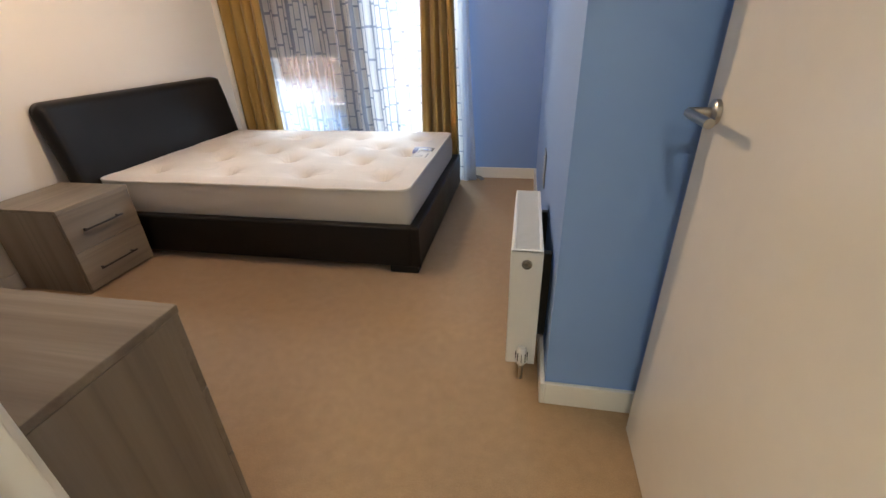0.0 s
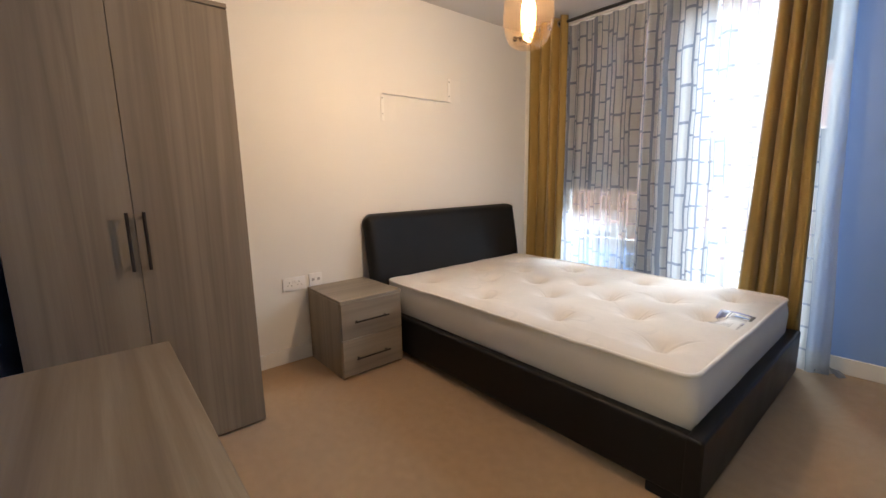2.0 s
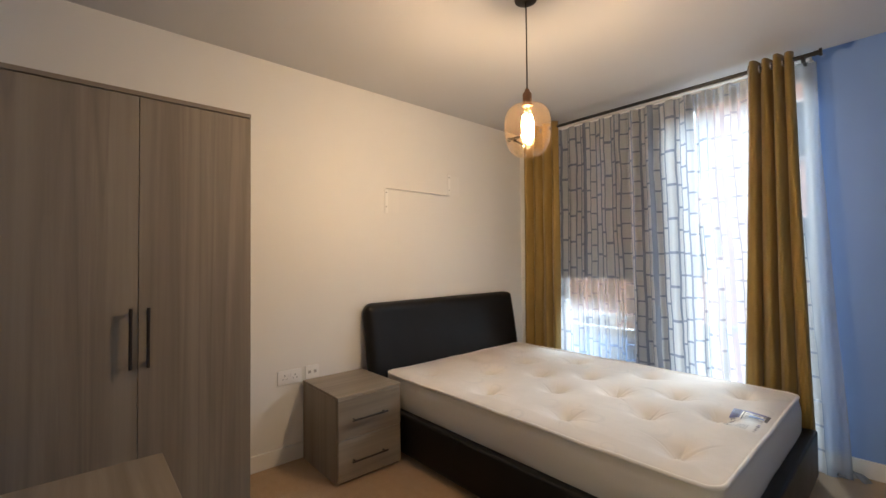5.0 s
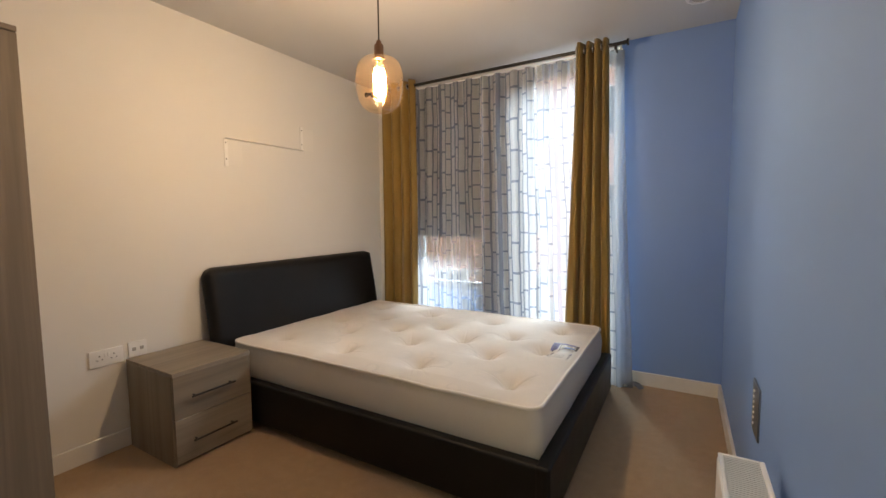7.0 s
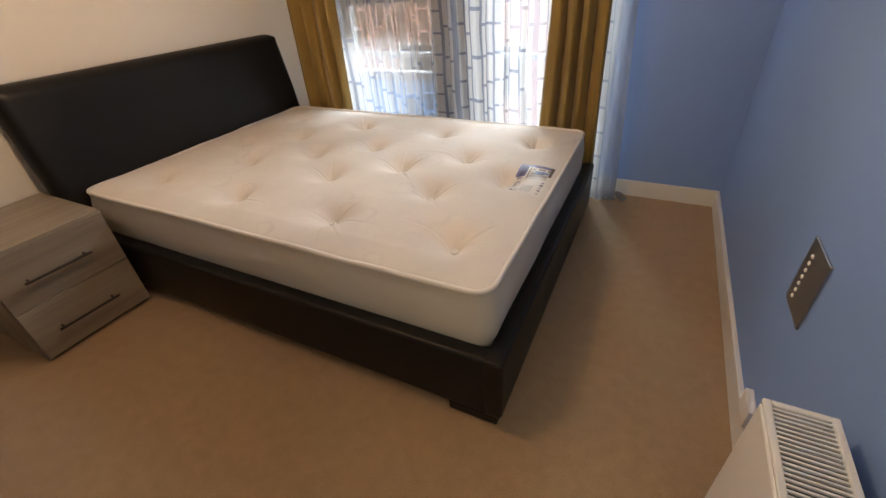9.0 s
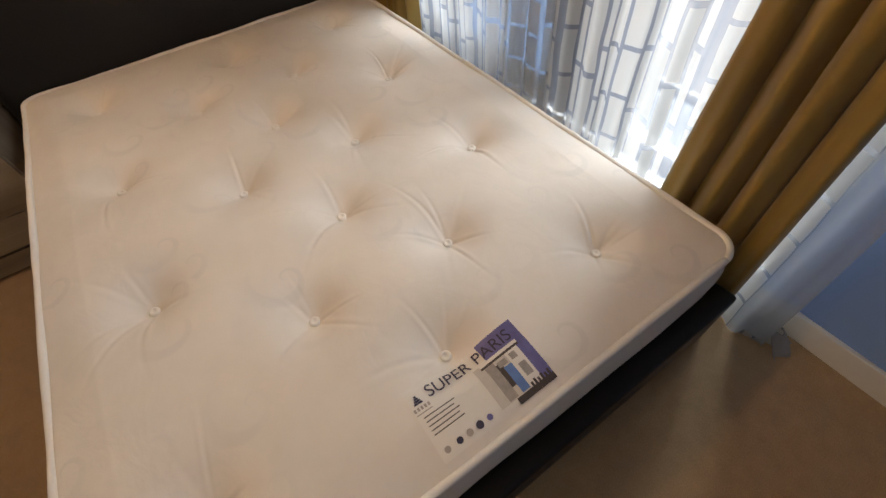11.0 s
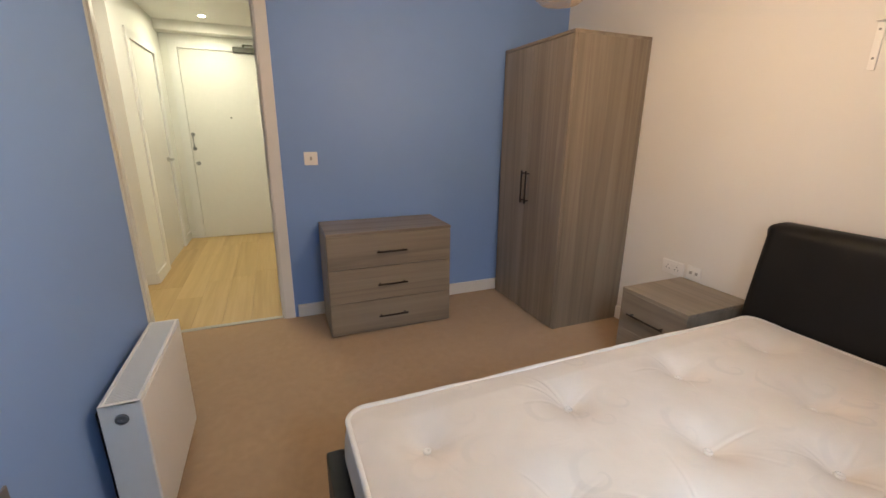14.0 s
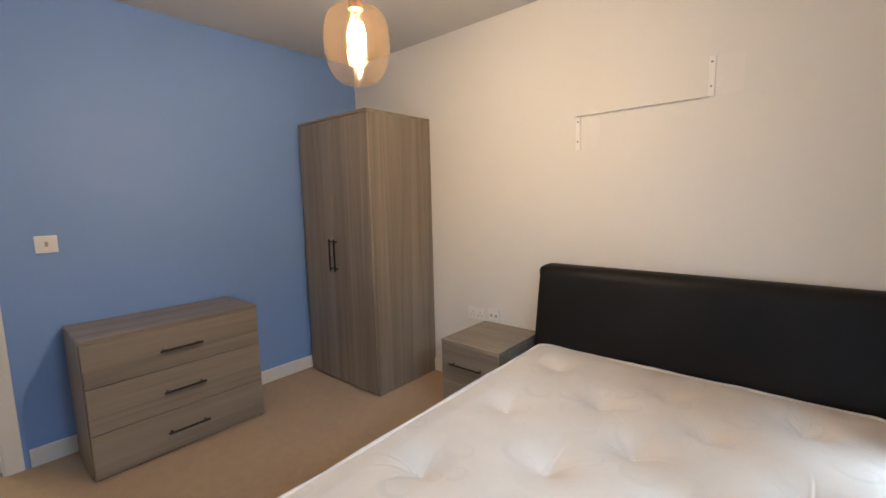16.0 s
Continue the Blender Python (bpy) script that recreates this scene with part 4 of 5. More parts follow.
# ---- radiator ----
def radiator():
    x0, x1, y0, y1, z0, z1 = 0.183, 0.290, 1.235, 1.818, 0.055, 0.540
    ob = thing("radiator", ((x0 + x1) / 2, (y0 + y1) / 2, z0), "small white radiator with a top grille on the blue wall", "radiator")
    bm = bmesh.new()
    box(bm, x0, x0 + 0.014, y0 + 0.004, y1 - 0.004, z0, z1 - 0.010, 0.005, 3)
    part("front_panel", bm, ENAMEL, ob, smooth=True)
    bm = bmesh.new()
    box(bm, x1 - 0.014, x1 - 0.001, y0 + 0.004, y1 - 0.004, z0 + 0.01, z1 - 0.012, 0.004, 2)
    for k in range(24):
        y = y0 + 0.02 + k * (y1 - y0 - 0.04) / 23
        box(bm, x0 + 0.016, x1 - 0.016, y, y + 0.004, z0 + 0.02, z1 - 0.025)
    part("convector", bm, FIN, ob)
    for ya, yb in ((y0, y0 + 0.003), (y1 - 0.003, y1)):
        bm = bmesh.new()
        box(bm, x0 + 0.003, x1, ya, yb, z0 + 0.002, z1, 0.0012, 1)
        part("end_cover", bm, ENAMEL, ob, "white enamelled end cover")
    bm = bmesh.new()
    box(bm, x0 + 0.002, x0 + 0.014, y0, y1, z1 - 0.008, z1, 0.002, 1)
    box(bm, x1 - 0.012, x1, y0, y1, z1 - 0.008, z1, 0.002, 1)
    box(bm, x0 + 0.014, x1 - 0.012, y0, y0 + 0.012, z1 - 0.008, z1, 0.002, 1)
    box(bm, x0 + 0.014, x1 - 0.012, y1 - 0.012, y1, z1 - 0.008, z1, 0.002, 1)
    part("top_frame", bm, ENAMEL, ob, "white top rim")
    n = 62
    for k in range(n):
        y = y0 + 0.014 + k * (y1 - y0 - 0.032) / (n - 1)
        bm = bmesh.new()
        box(bm, x0 + 0.014, x1 - 0.012, y, y + 0.0036, z1 - 0.007, z1 - 0.0025)
        part("grille_bar", bm, ENAMEL, ob)
    for y, s in ((y0, -1), (y1, 1)):
        bm = bmesh.new()
        lathe(bm, (x0 + 0.055, y, z1 - 0.052), [(0.001, s * 0.0055), (0.006, s * 0.0055), (0.007, s * 0.003), (0.011, s * 0.003), (0.012, s * 0.006), (0.016, s * 0.006), (0.018, 0.0)], 24, "Y")
        part("blanking_plug", bm, GREY_METAL, ob, "round grey blanking plug", smooth=True)
    bm = bmesh.new()
    vy = y0 - 0.018
    lathe(bm, (x0 + 0.058, vy, 0), [(0.001, 0.150), (0.012, 0.149), (0.017, 0.143), (0.020, 0.120), (0.022, 0.088), (0.017, 0.078), (0.012, 0.070)], 24)
    v = part("valve_head", bm, PLASTIC, ob, "white thermostatic valve head", smooth=True)
    # near-black strips drawn for the shade inside the slots
    for k in range(5):
        bm = bmesh.new()
        a = radians(190 + 40 * k)
        box(bm, -0.0015, 0.0015, -0.001, 0.001, 0.094, 0.132)
        bm.transform(Matrix.Translation((x0 + 0.058 + 0.0212 * math.cos(a), vy + 0.0212 * math.sin(a), 0)) @ Matrix.Rotation(a, 4, "Z"))
        part("slot", bm, DARK, v)
    bm = bmesh.new()
    tube(bm, [(x0 + 0.058, vy, 0.072), (x0 + 0.058, vy, 0.0)], 0.0075, 12)
    tube(bm, [(x0 + 0.058, vy, 0.055), (x0 + 0.058, y0 + 0.02, 0.055), (x0 + 0.058, y0 + 0.03, 0.08)], 0.010, 12)
    part("pipe", bm, CHROME, ob, "chrome tail pipe", smooth=True)
    bm = bmesh.new()
    yy = y1 + 0.016
    tube(bm, [(x0 + 0.06, yy, 0.0), (x0 + 0.06, yy, 0.075)], 0.0075, 12)
    lathe(bm, (x0 + 0.06, yy, 0), [(0.008, 0.050), (0.014, 0.052), (0.014, 0.085), (0.010, 0.100), (0.001, 0.101)], 18)
    tube(bm, [(x0 + 0.06, yy, 0.062), (x0 + 0.06, y1 - 0.02, 0.062), (x0 + 0.06, y1 - 0.03, 0.09)], 0.009, 12)
    part("lockshield", bm, CHROME, ob, "chrome lockshield valve", smooth=True)
    for y in (y0 + 0.10, y1 - 0.10):
        bm = bmesh.new()
        box(bm, x1 - 0.002, EX, y, y + 0.03, 0.12, 0.48, 0.002, 1)
        part("bracket", bm, BLACK_METAL, ob, "dark wall bracket")
    return settle(ob)


radiator()


# ---- electrical plates ----
def socket_plate(name, y0, y1, z0, z1, gang, label):
    """A white plate on the west wall with UK outlets."""
    x = WX
    ob = thing(name, (x, (y0 + y1) / 2, z0), label, "power socket" if gang else "wall plate")
    bm = bmesh.new()
    box(bm, x, x + 0.010, y0, y1, z0, z1, 0.003, 2)
    part("plate", bm, PLASTIC, ob, smooth=True)
    if gang:
        for cy in (y0 + 0.042, y1 - 0.042):
            zc = (z0 + z1) / 2
            # near-black blocks stand in for the shade inside the holes
            bm = bmesh.new()
            box(bm, x + 0.0095, x + 0.0108, cy - 0.002, cy + 0.002, zc + 0.008, zc + 0.016)
            box(bm, x + 0.0095, x + 0.0108, cy - 0.014, cy - 0.008, zc - 0.010, zc - 0.006)
            box(bm, x + 0.0095, x + 0.0108, cy + 0.008, cy + 0.014, zc - 0.010, zc - 0.006)
            part("pin_holes", bm, DARK, ob, "dark pin holes")
        for cy in (y0 + 0.066, y1 - 0.066):
            bm = bmesh.new()
            box(bm, x + 0.009, x + 0.0135, cy - 0.005, cy + 0.005, (z0 + z1) / 2 + 0.004, (z0 + z1) / 2 + 0.024, 0.0015, 1)
            part("rocker", bm, PLASTIC, ob, "small white rocker")
    else:
        for dy in (-0.018, 0.018):
            bm = bmesh.new()
            box(bm, x + 0.0095, x + 0.0115, (y0 + y1) / 2 + dy - 0.009, (y0 + y1) / 2 + dy + 0.009, (z0 + z1) / 2 - 0.008, (z0 + z1) / 2 + 0.010, 0.0008, 1)
            part("outlet", bm, GRILLE, ob, "small grey data outlet")
    return settle(ob)


socket_plate("double_socket", 1.330, 1.476, 0.462, 0.546, True, "white double power socket on the cream wall above the skirting")
socket_plate("data_plate", 1.500, 1.588, 0.470, 0.552, False, "square white data plate beside a double socket")

sw = thing("light_switch", (-0.481, SY, 1.077), "square white light switch on the blue wall beside the door", "light switch")
bm = bmesh.new()
box(bm, -0.524, -0.438, SY, SY + 0.009, 1.074, 1.160, 0.003, 2)
part("plate", bm, PLASTIC, sw, smooth=True)
bm = bmesh.new()
box(bm, -0.487, -0.475, SY + 0.008, SY + 0.013, 1.106, 1.130, 0.0015, 1)
part("rocker", bm, GRILLE, sw, "small grey rocker")
settle(sw)

PY0, PY1, PZ0, PZ1 = 2.165, 2.300, 0.430, 0.612
mp_ = thing("media_plate", (EX, (PY0 + PY1) / 2, PZ0), "brushed steel media plate with a row of round sockets", "wall plate")
bm = bmesh.new()
box(bm, EX - 0.006, EX, PY0, PY1, PZ0, PZ1, 0.0015, 1)
part("plate", bm, PLATE_STEEL, mp_, "brushed steel plate")
for k in range(7):
    bm = bmesh.new()
    z = PZ0 + 0.028 + k * 0.0195
    y = PY1 - 0.036
    lathe(bm, (EX - 0.006, y, z), [(0.001, -0.003), (0.0035, -0.003), (0.0055, -0.001), (0.0060, 0.001)], 14, "X")
    part("outlet", bm, PLASTIC, mp_, "small round white outlet", smooth=True)
settle(mp_)

spur = thing("cable_outlet", (EX, 2.165, 0.1), "small white cable outlet box above the skirting with a white cable", "cable outlet")
bm = bmesh.new()
box(bm, EX - 0.022, EX, 2.120, 2.210, 0.095, 0.160, 0.005, 2)
part("box", bm, PLASTIC, spur, smooth=True)
bm = bmesh.new()
tube(bm, [(EX - 0.010, 2.122, 0.105), (EX - 0.010, 2.05, 0.099), (EX - 0.011, 1.95, 0.099), (EX - 0.014, 1.90, 0.092), (EX - 0.022, 1.87, 0.060), (EX - 0.045, 1.84, 0.020), (EX - 0.075, 1.815, 0.006), (EX - 0.075, 1.74, 0.005)], 0.0034, 8)
part("cable", bm, PLASTIC, spur, "thin white cable", smooth="all")
settle(spur)

# ---- thin bent metal shelf on the white wall: a plate with one end folded down and the other up ----
sh = thing("wall_shelf", (WX, 2.4, 1.71), "thin white bent metal shelf fixed to the cream wall", "wall shelf")
bm = bmesh.new()
box(bm, WX + 0.001, WX + 0.040, 2.100, 2.715, 1.7205, 1.7240, 0.001, 1)
part("shelf_plate", bm, SHELF_WHITE, sh, "long thin white plate")
for y0, z0, z1, side in ((2.096, 1.545, 1.7195, 1), (2.711, 1.7245, 1.900, 1)):
    bm = bmesh.new()
    box(bm, WX + 0.001, WX + 0.007, y0 - 0.002, y0 + 0.024, z0, z1, 0.001, 1)
    p = part("end_plate", bm, SHELF_WHITE, sh, "narrow white fixing plate")
    for z in (z0 + 0.045, z1 - 0.025):
        bm = bmesh.new()
        rod(bm, (WX + 0.004, y0 + 0.010, z), (WX + 0.009, y0 + 0.010, z), 0.0048, 10)
        part("screw", bm, GREY_METAL, p, "small screw head")
settle(sh)
bm = bmesh.new()
box(bm, WX, WX + 0.0012, 2.122, 2.224, 1.552, 1.712)
box(bm, WX, WX + 0.0012, 2.737, 2.842, 1.728, 1.895)
part("wall_patch", bm, plain("filled_wall_patch", (0.785, 0.770, 0.735), 0.7, vary=0.02), kind="structure")

# ---- ceiling detector ----
det = thing("ceiling_vent", (0.13, 3.247, H), "small round white ceiling vent", "ceiling vent")
bm = bmesh.new()
lathe(bm, (0.13, 3.247, H), [(0.047, -0.004), (0.056, -0.012), (0.070, -0.010), (0.075, 0.0)], 32)
part("rim", bm, PLASTIC, det, smooth=True)
bm = bmesh.new()
lathe(bm, (0.13, 3.247, H), [(0.001, -0.015), (0.033, -0.015), (0.040, -0.011), (0.041, -0.004), (0.047, -0.004)], 32)
part("disc", bm, GRILLE, det, "grey centre disc", smooth=True)
settle(det)

# the second spotlight is unseen, added to go with the lamp by the doorway
for hx, hy in ((0.28, -2.15), (0.2, -0.75)):
    sp = thing("recessed_spotlight", (hx, hy, H), "small lit recessed spotlight in the hall ceiling", "spotlight")
    bm = bmesh.new()
    lathe(bm, (hx, hy, H), [(0.030, -0.002), (0.034, -0.006), (0.042, -0.005), (0.044, 0.0)], 28)
    part("bezel", bm, PLASTIC, sp, smooth=True)
    bm = bmesh.new()
    lathe(bm, (hx, hy, H), [(0.0005, -0.003), (0.030, -0.003)], 28)
    part("lens", bm, SPOT_GLOW, sp, "glowing lens")
    settle(sp)


# ---- window ----
def window():
    fy0, fy1 = NY + 0.17, NY + 0.235
    mull = (-1.44, -1.03)
    bm = bmesh.new()
    fw = 0.055
    box(bm, OX0 + 0.012, OX0 + 0.012 + fw, fy0, fy1, OZ0, OZ1, 0.004)
    box(bm, OX1 - 0.012 - fw, OX1 - 0.012, fy0, fy1, OZ0, OZ1, 0.004)
    for m in mull:
        box(bm, m - fw / 2, m + fw / 2, fy0, fy1, OZ0 + fw, OZ1 - fw, 0.004)
    box(bm, OX0 + 0.012 + fw, OX1 - 0.012 - fw, fy0, fy1, OZ0, OZ0 + fw, 0.004)
    box(bm, OX0 + 0.012 + fw, OX1 - 0.012 - fw, fy0, fy1, OZ1 - fw, OZ1, 0.004)
    box(bm, OX0 + 0.012 + fw, mull[0] - fw / 2, fy0, fy1, 0.560, 0.610, 0.004)
    win = part("window_1", bm, UPVC, None, kind="structure")
    panes = ((OX0 + 0.067, mull[0] - 0.0275, 0.175, 0.560), (OX0 + 0.067, mull[0] - 0.0275, 0.610, OZ1 - fw), (mull[0] + 0.0275, mull[1] - 0.0275, 0.175, OZ1 - fw), (mull[1] + 0.0275, OX1 - 0.067, 0.175, OZ1 - fw))
    for x0, x1, z0, z1 in panes:
        bm = bmesh.new()
        box(bm, x0, x1, fy0 + 0.025, fy0 + 0.029, z0, z1)
        p = part("pane", bm, PANE, win, kind="structure")
        p.visible_shadow = False
    bm = bmesh.new()
    box(bm, OX0 + 0.067, mull[0] - 0.0275, fy0 + 0.034, fy0 + 0.040, 0.175, 0.560)
    part("obscured_panel", bm, FROSTED, win, kind="structure")
    return win




def roller(name, x0, x1, z0, label):
    ob = thing(name, ((x0 + x1) / 2, NY + 0.10, OZ1), label, "blind")
    bm = bmesh.new()
    rod(bm, (x0, NY + 0.10, OZ1 - 0.035), (x1, NY + 0.10, OZ1 - 0.035), 0.024, 20)
    part("roller", bm, UPVC, ob, smooth=True)
    bm = bmesh.new()
    box(bm, x0 + 0.01, x1 - 0.01, NY + 0.122, NY + 0.124, z0, OZ1 - 0.035)
    part("cloth", bm, BLIND, ob, "plain dark grey cloth")
    bm = bmesh.new()
    box(bm, x0 + 0.01, x1 - 0.01, NY + 0.115, NY + 0.130, z0 - 0.018, z0, 0.004)
    part("bottom_bar", bm, UPVC, ob)
    return settle(ob)


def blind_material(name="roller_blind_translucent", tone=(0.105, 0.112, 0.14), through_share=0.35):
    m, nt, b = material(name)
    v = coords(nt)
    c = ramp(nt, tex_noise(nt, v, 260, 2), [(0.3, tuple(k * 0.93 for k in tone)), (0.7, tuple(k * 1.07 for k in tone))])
    dif, trl = nt.nodes.new("ShaderNodeBsdfDiffuse"), nt.nodes.new("ShaderNodeBsdfTranslucent")
    nt.links.new(c, dif.inputs[0])
    nt.links.new(c, trl.inputs[0])
    mx = nt.nodes.new("ShaderNodeMixShader")
    mx.inputs[0].default_value = through_share
    nt.links.new(dif.outputs[0], mx.inputs[1])
    nt.links.new(trl.outputs[0], mx.inputs[2])
    nt.links.new(mx.outputs[0], nt.nodes["Material Output"].inputs[0])
    nt.nodes.remove(b)
    return m


# toned dark so the voile's sheer lines read dark in front of it
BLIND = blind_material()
FROSTED = blind_material("obscured_panel_glass", (0.42, 0.50, 0.62), 0.7)
window()
roller("roller_blind", OX0 + 0.02, -1.44, 1.04, "dark roller blind drawn most of the way down behind the voile")
roller("roller_blind", -1.435, -1.00, 0.16, "dark roller blind drawn fully down behind the voile")


# ---- curtains and pole ----
RODY, RODZ = 3.475, 2.322
pole = thing("curtain_pole", (-1.35, RODY, RODZ), "thin black metal curtain pole with round finials over the window", "curtain pole")
bm = bmesh.new()
rod(bm, (-2.42, RODY, RODZ), (-0.29, RODY, RODZ), 0.0115, 16)
part("rod", bm, BLACK_METAL, pole, smooth=True)
for x, s in ((-0.29, 1), (-2.42, -1)):
    bm = bmesh.new()
    rod(bm, (x, RODY, RODZ), (x + s * 0.022, RODY, RODZ), 0.0135, 16)
    rod(bm, (x + s * 0.022, RODY, RODZ), (x + s * 0.034, RODY, RODZ), 0.021, 20)
    part("finial", bm, BLACK_METAL, pole, "black disc finial", smooth=True)
for x in (-0.335, -2.38):
    bm = bmesh.new()
    rod(bm, (x, RODY, RODZ - 0.022), (x, NY, RODZ - 0.045), 0.008, 12)
    rod(bm, (x, NY - 0.008, RODZ - 0.045), (x, NY, RODZ - 0.045), 0.026, 20)
    rod(bm, (x - 0.008, RODY, RODZ - 0.016), (x + 0.008, RODY, RODZ - 0.016), 0.018, 16)
    part("bracket", bm, BLACK_METAL, pole, "black wall bracket", smooth=True)
settle(pole)


def drape(x0, x1, x0b, x1b, z0, z1, pleats, amp, y, seed, nu=120, nv=40, width=None, ripple=0.006):
    """A hanging cloth with pleats; it spreads from x0..x1 at the top to x0b..x1b at the foot."""
    bm = bmesh.new()
    uv = bm.loops.layers.uv.new("UVMap")
    rng = random.Random(seed)
    ph = [rng.uniform(0, 6.28) for _ in range(6)]
    wide = width or (x1 - x0)
    g, c = {}, {}
    for i in range(nu + 1):
        s = i / nu
        for j in range(nv + 1):
            t = j / nv
            sag = t ** 1.3
            xx = (x0 + (x1 - x0) * s) * (1 - sag) + (x0b + (x1b - x0b) * s) * sag
            a = 2 * math.pi * pleats * (s + 0.015 * math.sin(5 * s + ph[0]) * (1 + t))
            yy = y + amp * (math.sin(a) * (1 - 0.25 * t) + 0.30 * t * math.sin(2.3 * a + ph[1] + 1.2 * t) + 0.18 * math.sin(0.5 * a + ph[2] + 2 * t))
            xx += 0.35 * amp * math.cos(a + 0.6 * t) * (0.4 + 0.6 * t) + ripple * noise.noise(Vector((s * 9, t * 3, seed)))
            g[i, j] = bm.verts.new((xx, yy, z1 + (z0 - z1) * t))
            c[i, j] = (s * wide, (1 - t) * (z1 - z0))
    for i in range(nu):
        for j in range(nv):
            q = ((i, j), (i, j + 1), (i + 1, j + 1), (i + 1, j))
            f = bm.faces.new([g[k] for k in q])
            for l, k in zip(f.loops, q):
                l[uv].uv = c[k]
    return bm


def curtain(x0, x1, x0b, x1b, seed, pleats, label):
    ob = thing("curtain", ((x0 + x1) / 2, RODY, 0.02), label, "curtain", "ochre eyelet curtains")
    bm = drape(x0, x1, x0b, x1b, 0.015, RODZ + 0.045, pleats, 0.040, RODY, seed, 150, 50)
    p = part("cloth", bm, CURTAIN, ob, "heavy ochre cloth", smooth="all")
    sol = p.modifiers.new("thickness", "SOLIDIFY")
    sol.thickness = 0.003
    for k in range(pleats * 2):
        x = x0 + (x1 - x0) * (k + 0.5) / (pleats * 2)
        bm = bmesh.new()
        lathe(bm, (x, RODY, RODZ), [(0.016, -0.003), (0.024, -0.003), (0.024, 0.003), (0.016, 0.003), (0.016, -0.003)], 20, "X")
        part("eyelet", bm, GREY_METAL, ob, "round metal eyelet", smooth=True)
    return settle(ob)


curtain(-0.600, -0.385, -0.665, -0.335, 3, 4, "full-length ochre eyelet curtain gathered by the blue wall")
curtain(-2.300, -1.925, -2.300, -1.945, 8, 4, "full-length ochre eyelet curtain gathered behind the headboard")

vo = thing("voile_curtain", (-1.2, NY - 0.055, 0.01), "sheer voile curtain printed with grey outlined blocks, lit from behind", "net curtain")
bm = drape(-2.20, -0.290, -2.22, -0.185, 0.004, RODZ - 0.014, 15, 0.017, NY - 0.120, 11, 420, 50, width=2.6, ripple=0.014)
part("cloth", bm, VOILE, vo, "printed sheer cloth", smooth="all")
# the hem that lies crumpled on the carpet
bm = bmesh.new()
uv = bm.loops.layers.uv.new("UVMap")
g = {}
for i in range(45):
    for j in range(21):
        s_, t_ = i / 44, j / 20
        edge = math.sin(math.pi * s_) ** 0.4 * math.sin(math.pi * min(1, t_ + 0.08)) ** 0.5
        x = -0.345 + 0.21 * s_ + 0.012 * math.sin(9 * t_ + 3 * s_)
        y = NY - 0.115 + 0.1 * t_ + 0.018 * math.sin(11 * s_)
        z = 0.004 + 0.034 * edge * (0.35 + 0.65 * abs(math.sin(9.5 * s_ + 3.5 * t_ + 1.5 * noise.noise(Vector((s_ * 4, t_ * 4, 2))))))
        g[i, j] = bm.verts.new((x, y, z))
for i in range(44):
    for j in range(20):
        q = ((i, j), (i + 1, j), (i + 1, j + 1), (i, j + 1))
        f = bm.faces.new([g[k] for k in q])
        for l, k in zip(f.loops, q):
            l[uv].uv = (2.2 + k[0] * 0.008, k[1] * 0.008)
part("hem", bm, VOILE, vo, "crumpled sheer hem lying on the carpet", smooth="all")
bm = bmesh.new()
rod(bm, (-2.22, NY - 0.120, RODZ - 0.014), (-0.30, NY - 0.120, RODZ - 0.014), 0.005, 10)
part("wire", bm, UPVC, vo, "thin white curtain wire")
settle(vo)


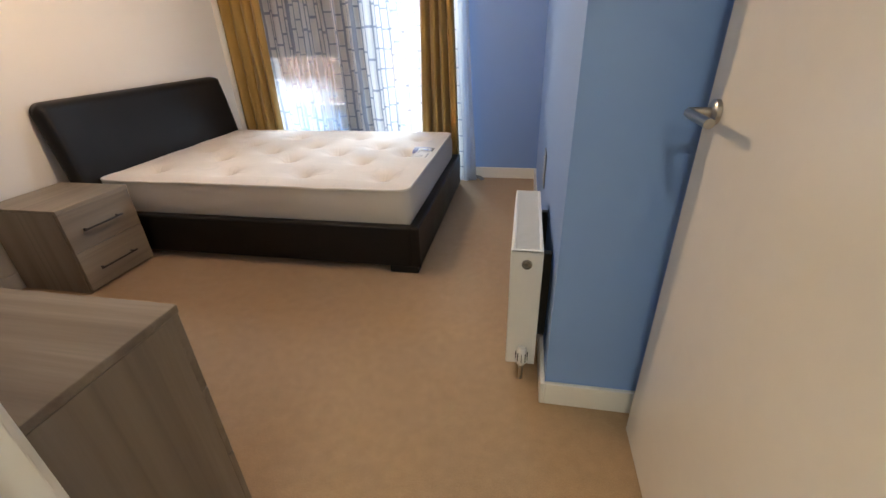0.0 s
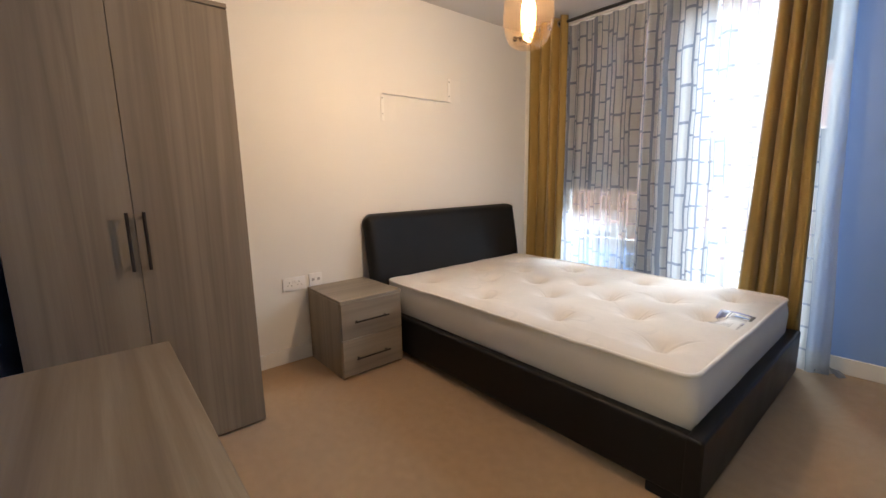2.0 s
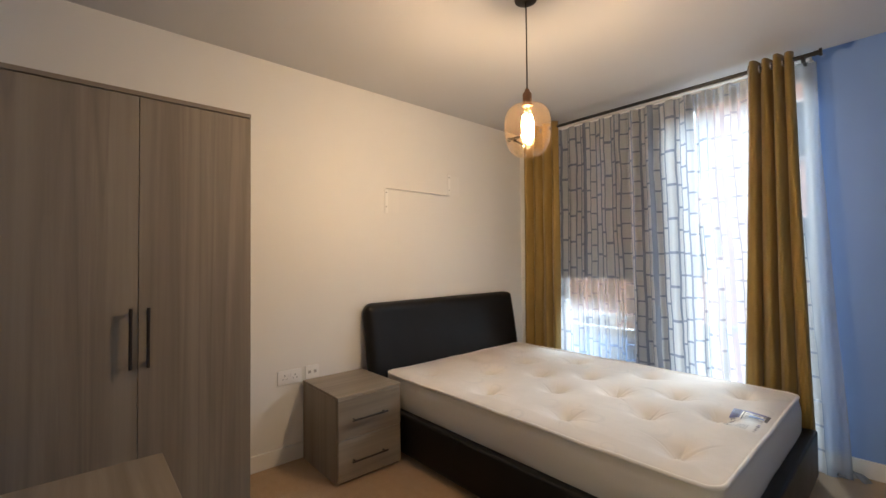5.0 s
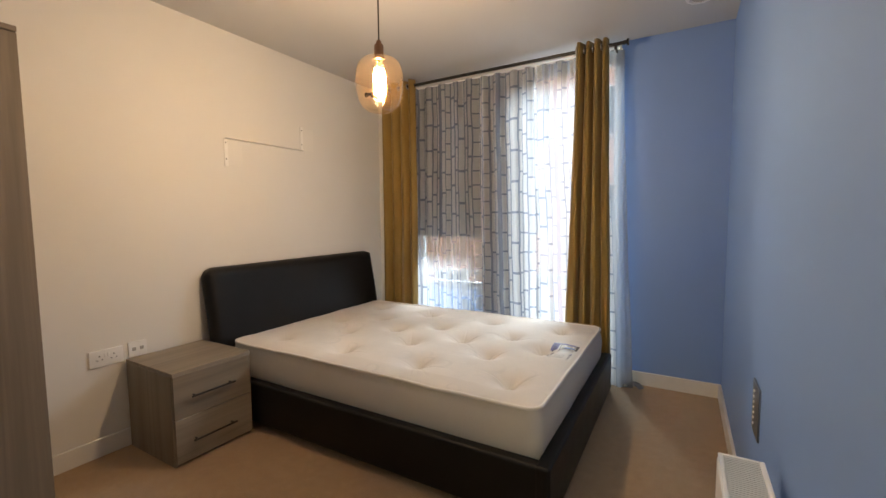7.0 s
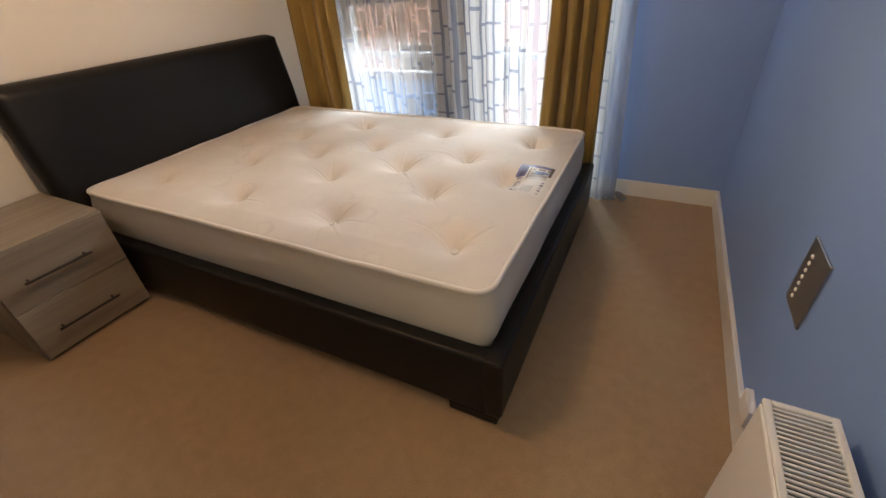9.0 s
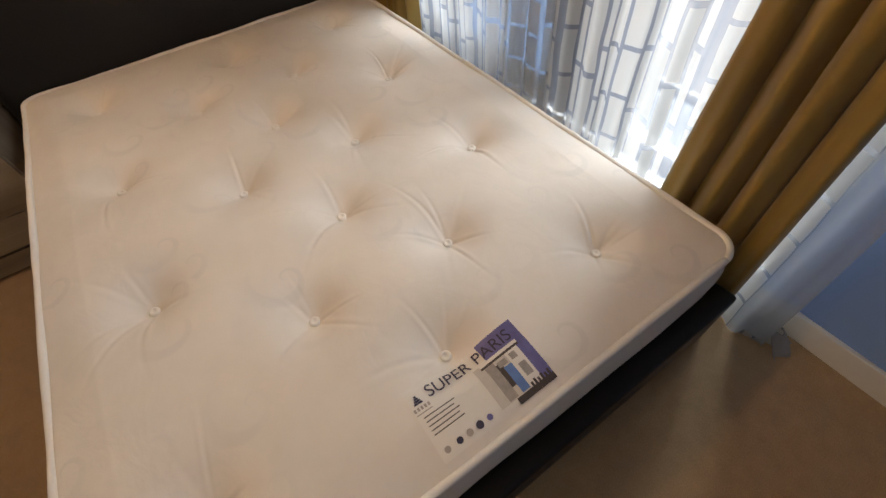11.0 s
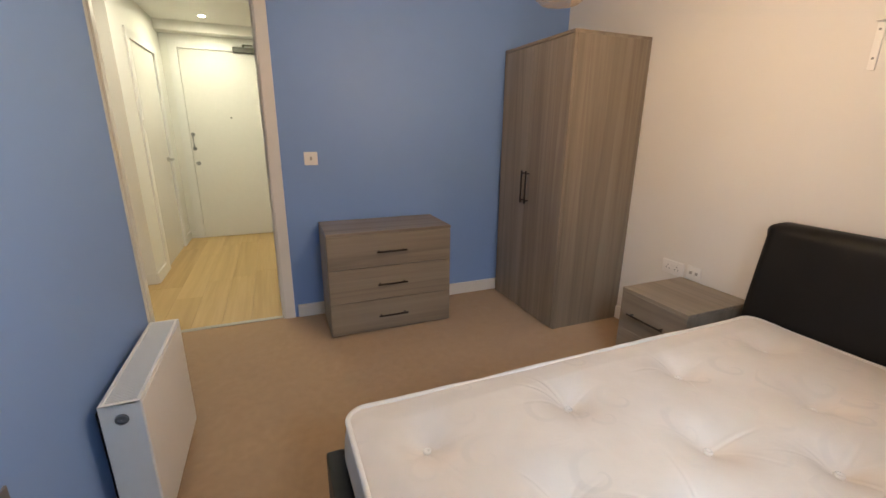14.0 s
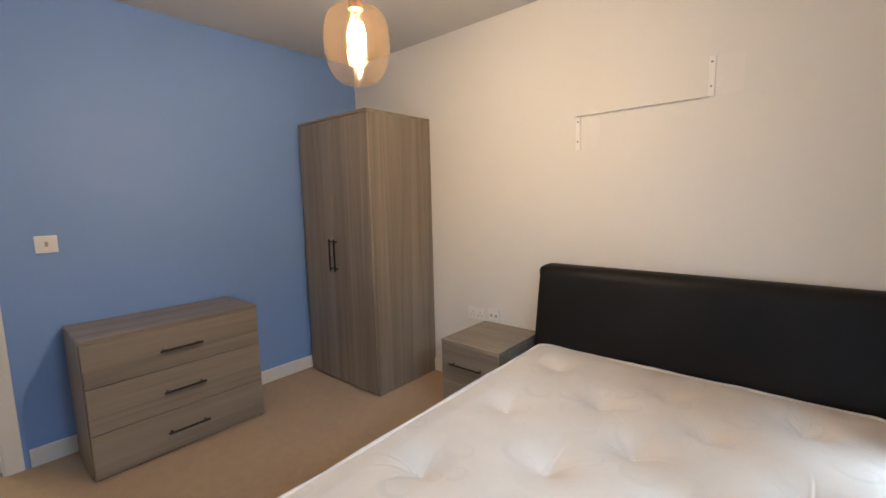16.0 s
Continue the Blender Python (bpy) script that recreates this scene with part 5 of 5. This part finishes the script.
# ---- outside ----
slab("ground", -60, 60, NY + 0.6, 120, -3.2, -3.0, PAVING)
fac = new("opposite_building")
fac.location = (0, 14, -3)
tagged(fac, "red brick block of flats across the street", "building")
bm = bmesh.new()
box(bm, -16, 16, 14, 22, -3, 6.2)
part("wall", bm, BRICK, fac, "red brick wall")
bm = bmesh.new()
box(bm, -16.2, 16.2, 13.8, 22.2, 6.2, 6.5)
part("roof", bm, MORTAR, fac, "pale flat roof edge")
for i in range(10):
    for j in range(3):
        x, z = -14 + i * 3.0, -2.2 + j * 2.9
        bm = bmesh.new()
        box(bm, x, x + 1.3, 13.93, 14.0, z, z + 1.5)
        w = part("window", bm, UPVC, fac, "white framed window")
        bm = bmesh.new()
        box(bm, x + 0.06, x + 1.24, 13.91, 13.93, z + 0.06, z + 1.44)
        part("pane", bm, DARK, w)
settle(fac)
bal = thing("balcony_railing", (-1.2, NY + 0.75, 0), "pale metal balcony railing outside the window", "railing")
bm = bmesh.new()
box(bm, -2.7, 0.3, NY + 0.73, NY + 0.77, 0.60, 0.64, 0.004)
box(bm, -2.7, 0.3, NY + 0.735, NY + 0.765, 0.04, 0.07, 0.003)
part("rail", bm, MORTAR, bal)
for k in range(25):
    bm = bmesh.new()
    x = -2.66 + k * 0.12
    box(bm, x, x + 0.012, NY + 0.744, NY + 0.756, 0.07, 0.60)
    part("baluster", bm, MORTAR, bal)
settle(bal)
slab("balcony_floor", -2.8, 0.4, NY + 0.3, NY + 0.8, -0.05, 0.04, PAVING)
bm = bmesh.new()
box(bm, -8, WX - 0.12, NY, NY + 0.3, -3, 5)
box(bm, 0.8, 8, NY, NY + 0.3, -3, 5)
box(bm, WX - 0.12, 0.8, NY, NY + 0.3, 2.56, 5)
part("outer_wall", bm, BRICK, kind="structure")

# ---- hall floor boards ----
bw, bl = 0.19, 1.28
rows_n = int((1.10 - HX0) / bw) + 1
rngb = random.Random(2)
shared = {}
for r in range(rows_n):
    x0 = HX0 + r * bw
    y = HY - 0.04 - rngb.uniform(0.1, 1.1)
    while y < SY - 0.05:
        ya, yb = max(y, HY - 0.04), min(y + bl, SY - 0.045)
        if yb - ya > 0.02:
            key = round(yb - ya, 3)
            if key not in shared:
                bm = bmesh.new()
                box(bm, 0.0006, bw - 0.0006, 0.0006, yb - ya - 0.0006, -0.02, 0.0, 0.0012, 1)
                me = bpy.data.meshes.new("floor_board")
                bm.to_mesh(me)
                bm.free()
                me.materials.append(OAK)
                shared[key] = me
            b = new("floor_board", shared[key])
            b.parent = bpy.data.objects["hall_subfloor"]
            b.location = (x0, ya, 0)
            b["kind"] = "structure"
        y += bl
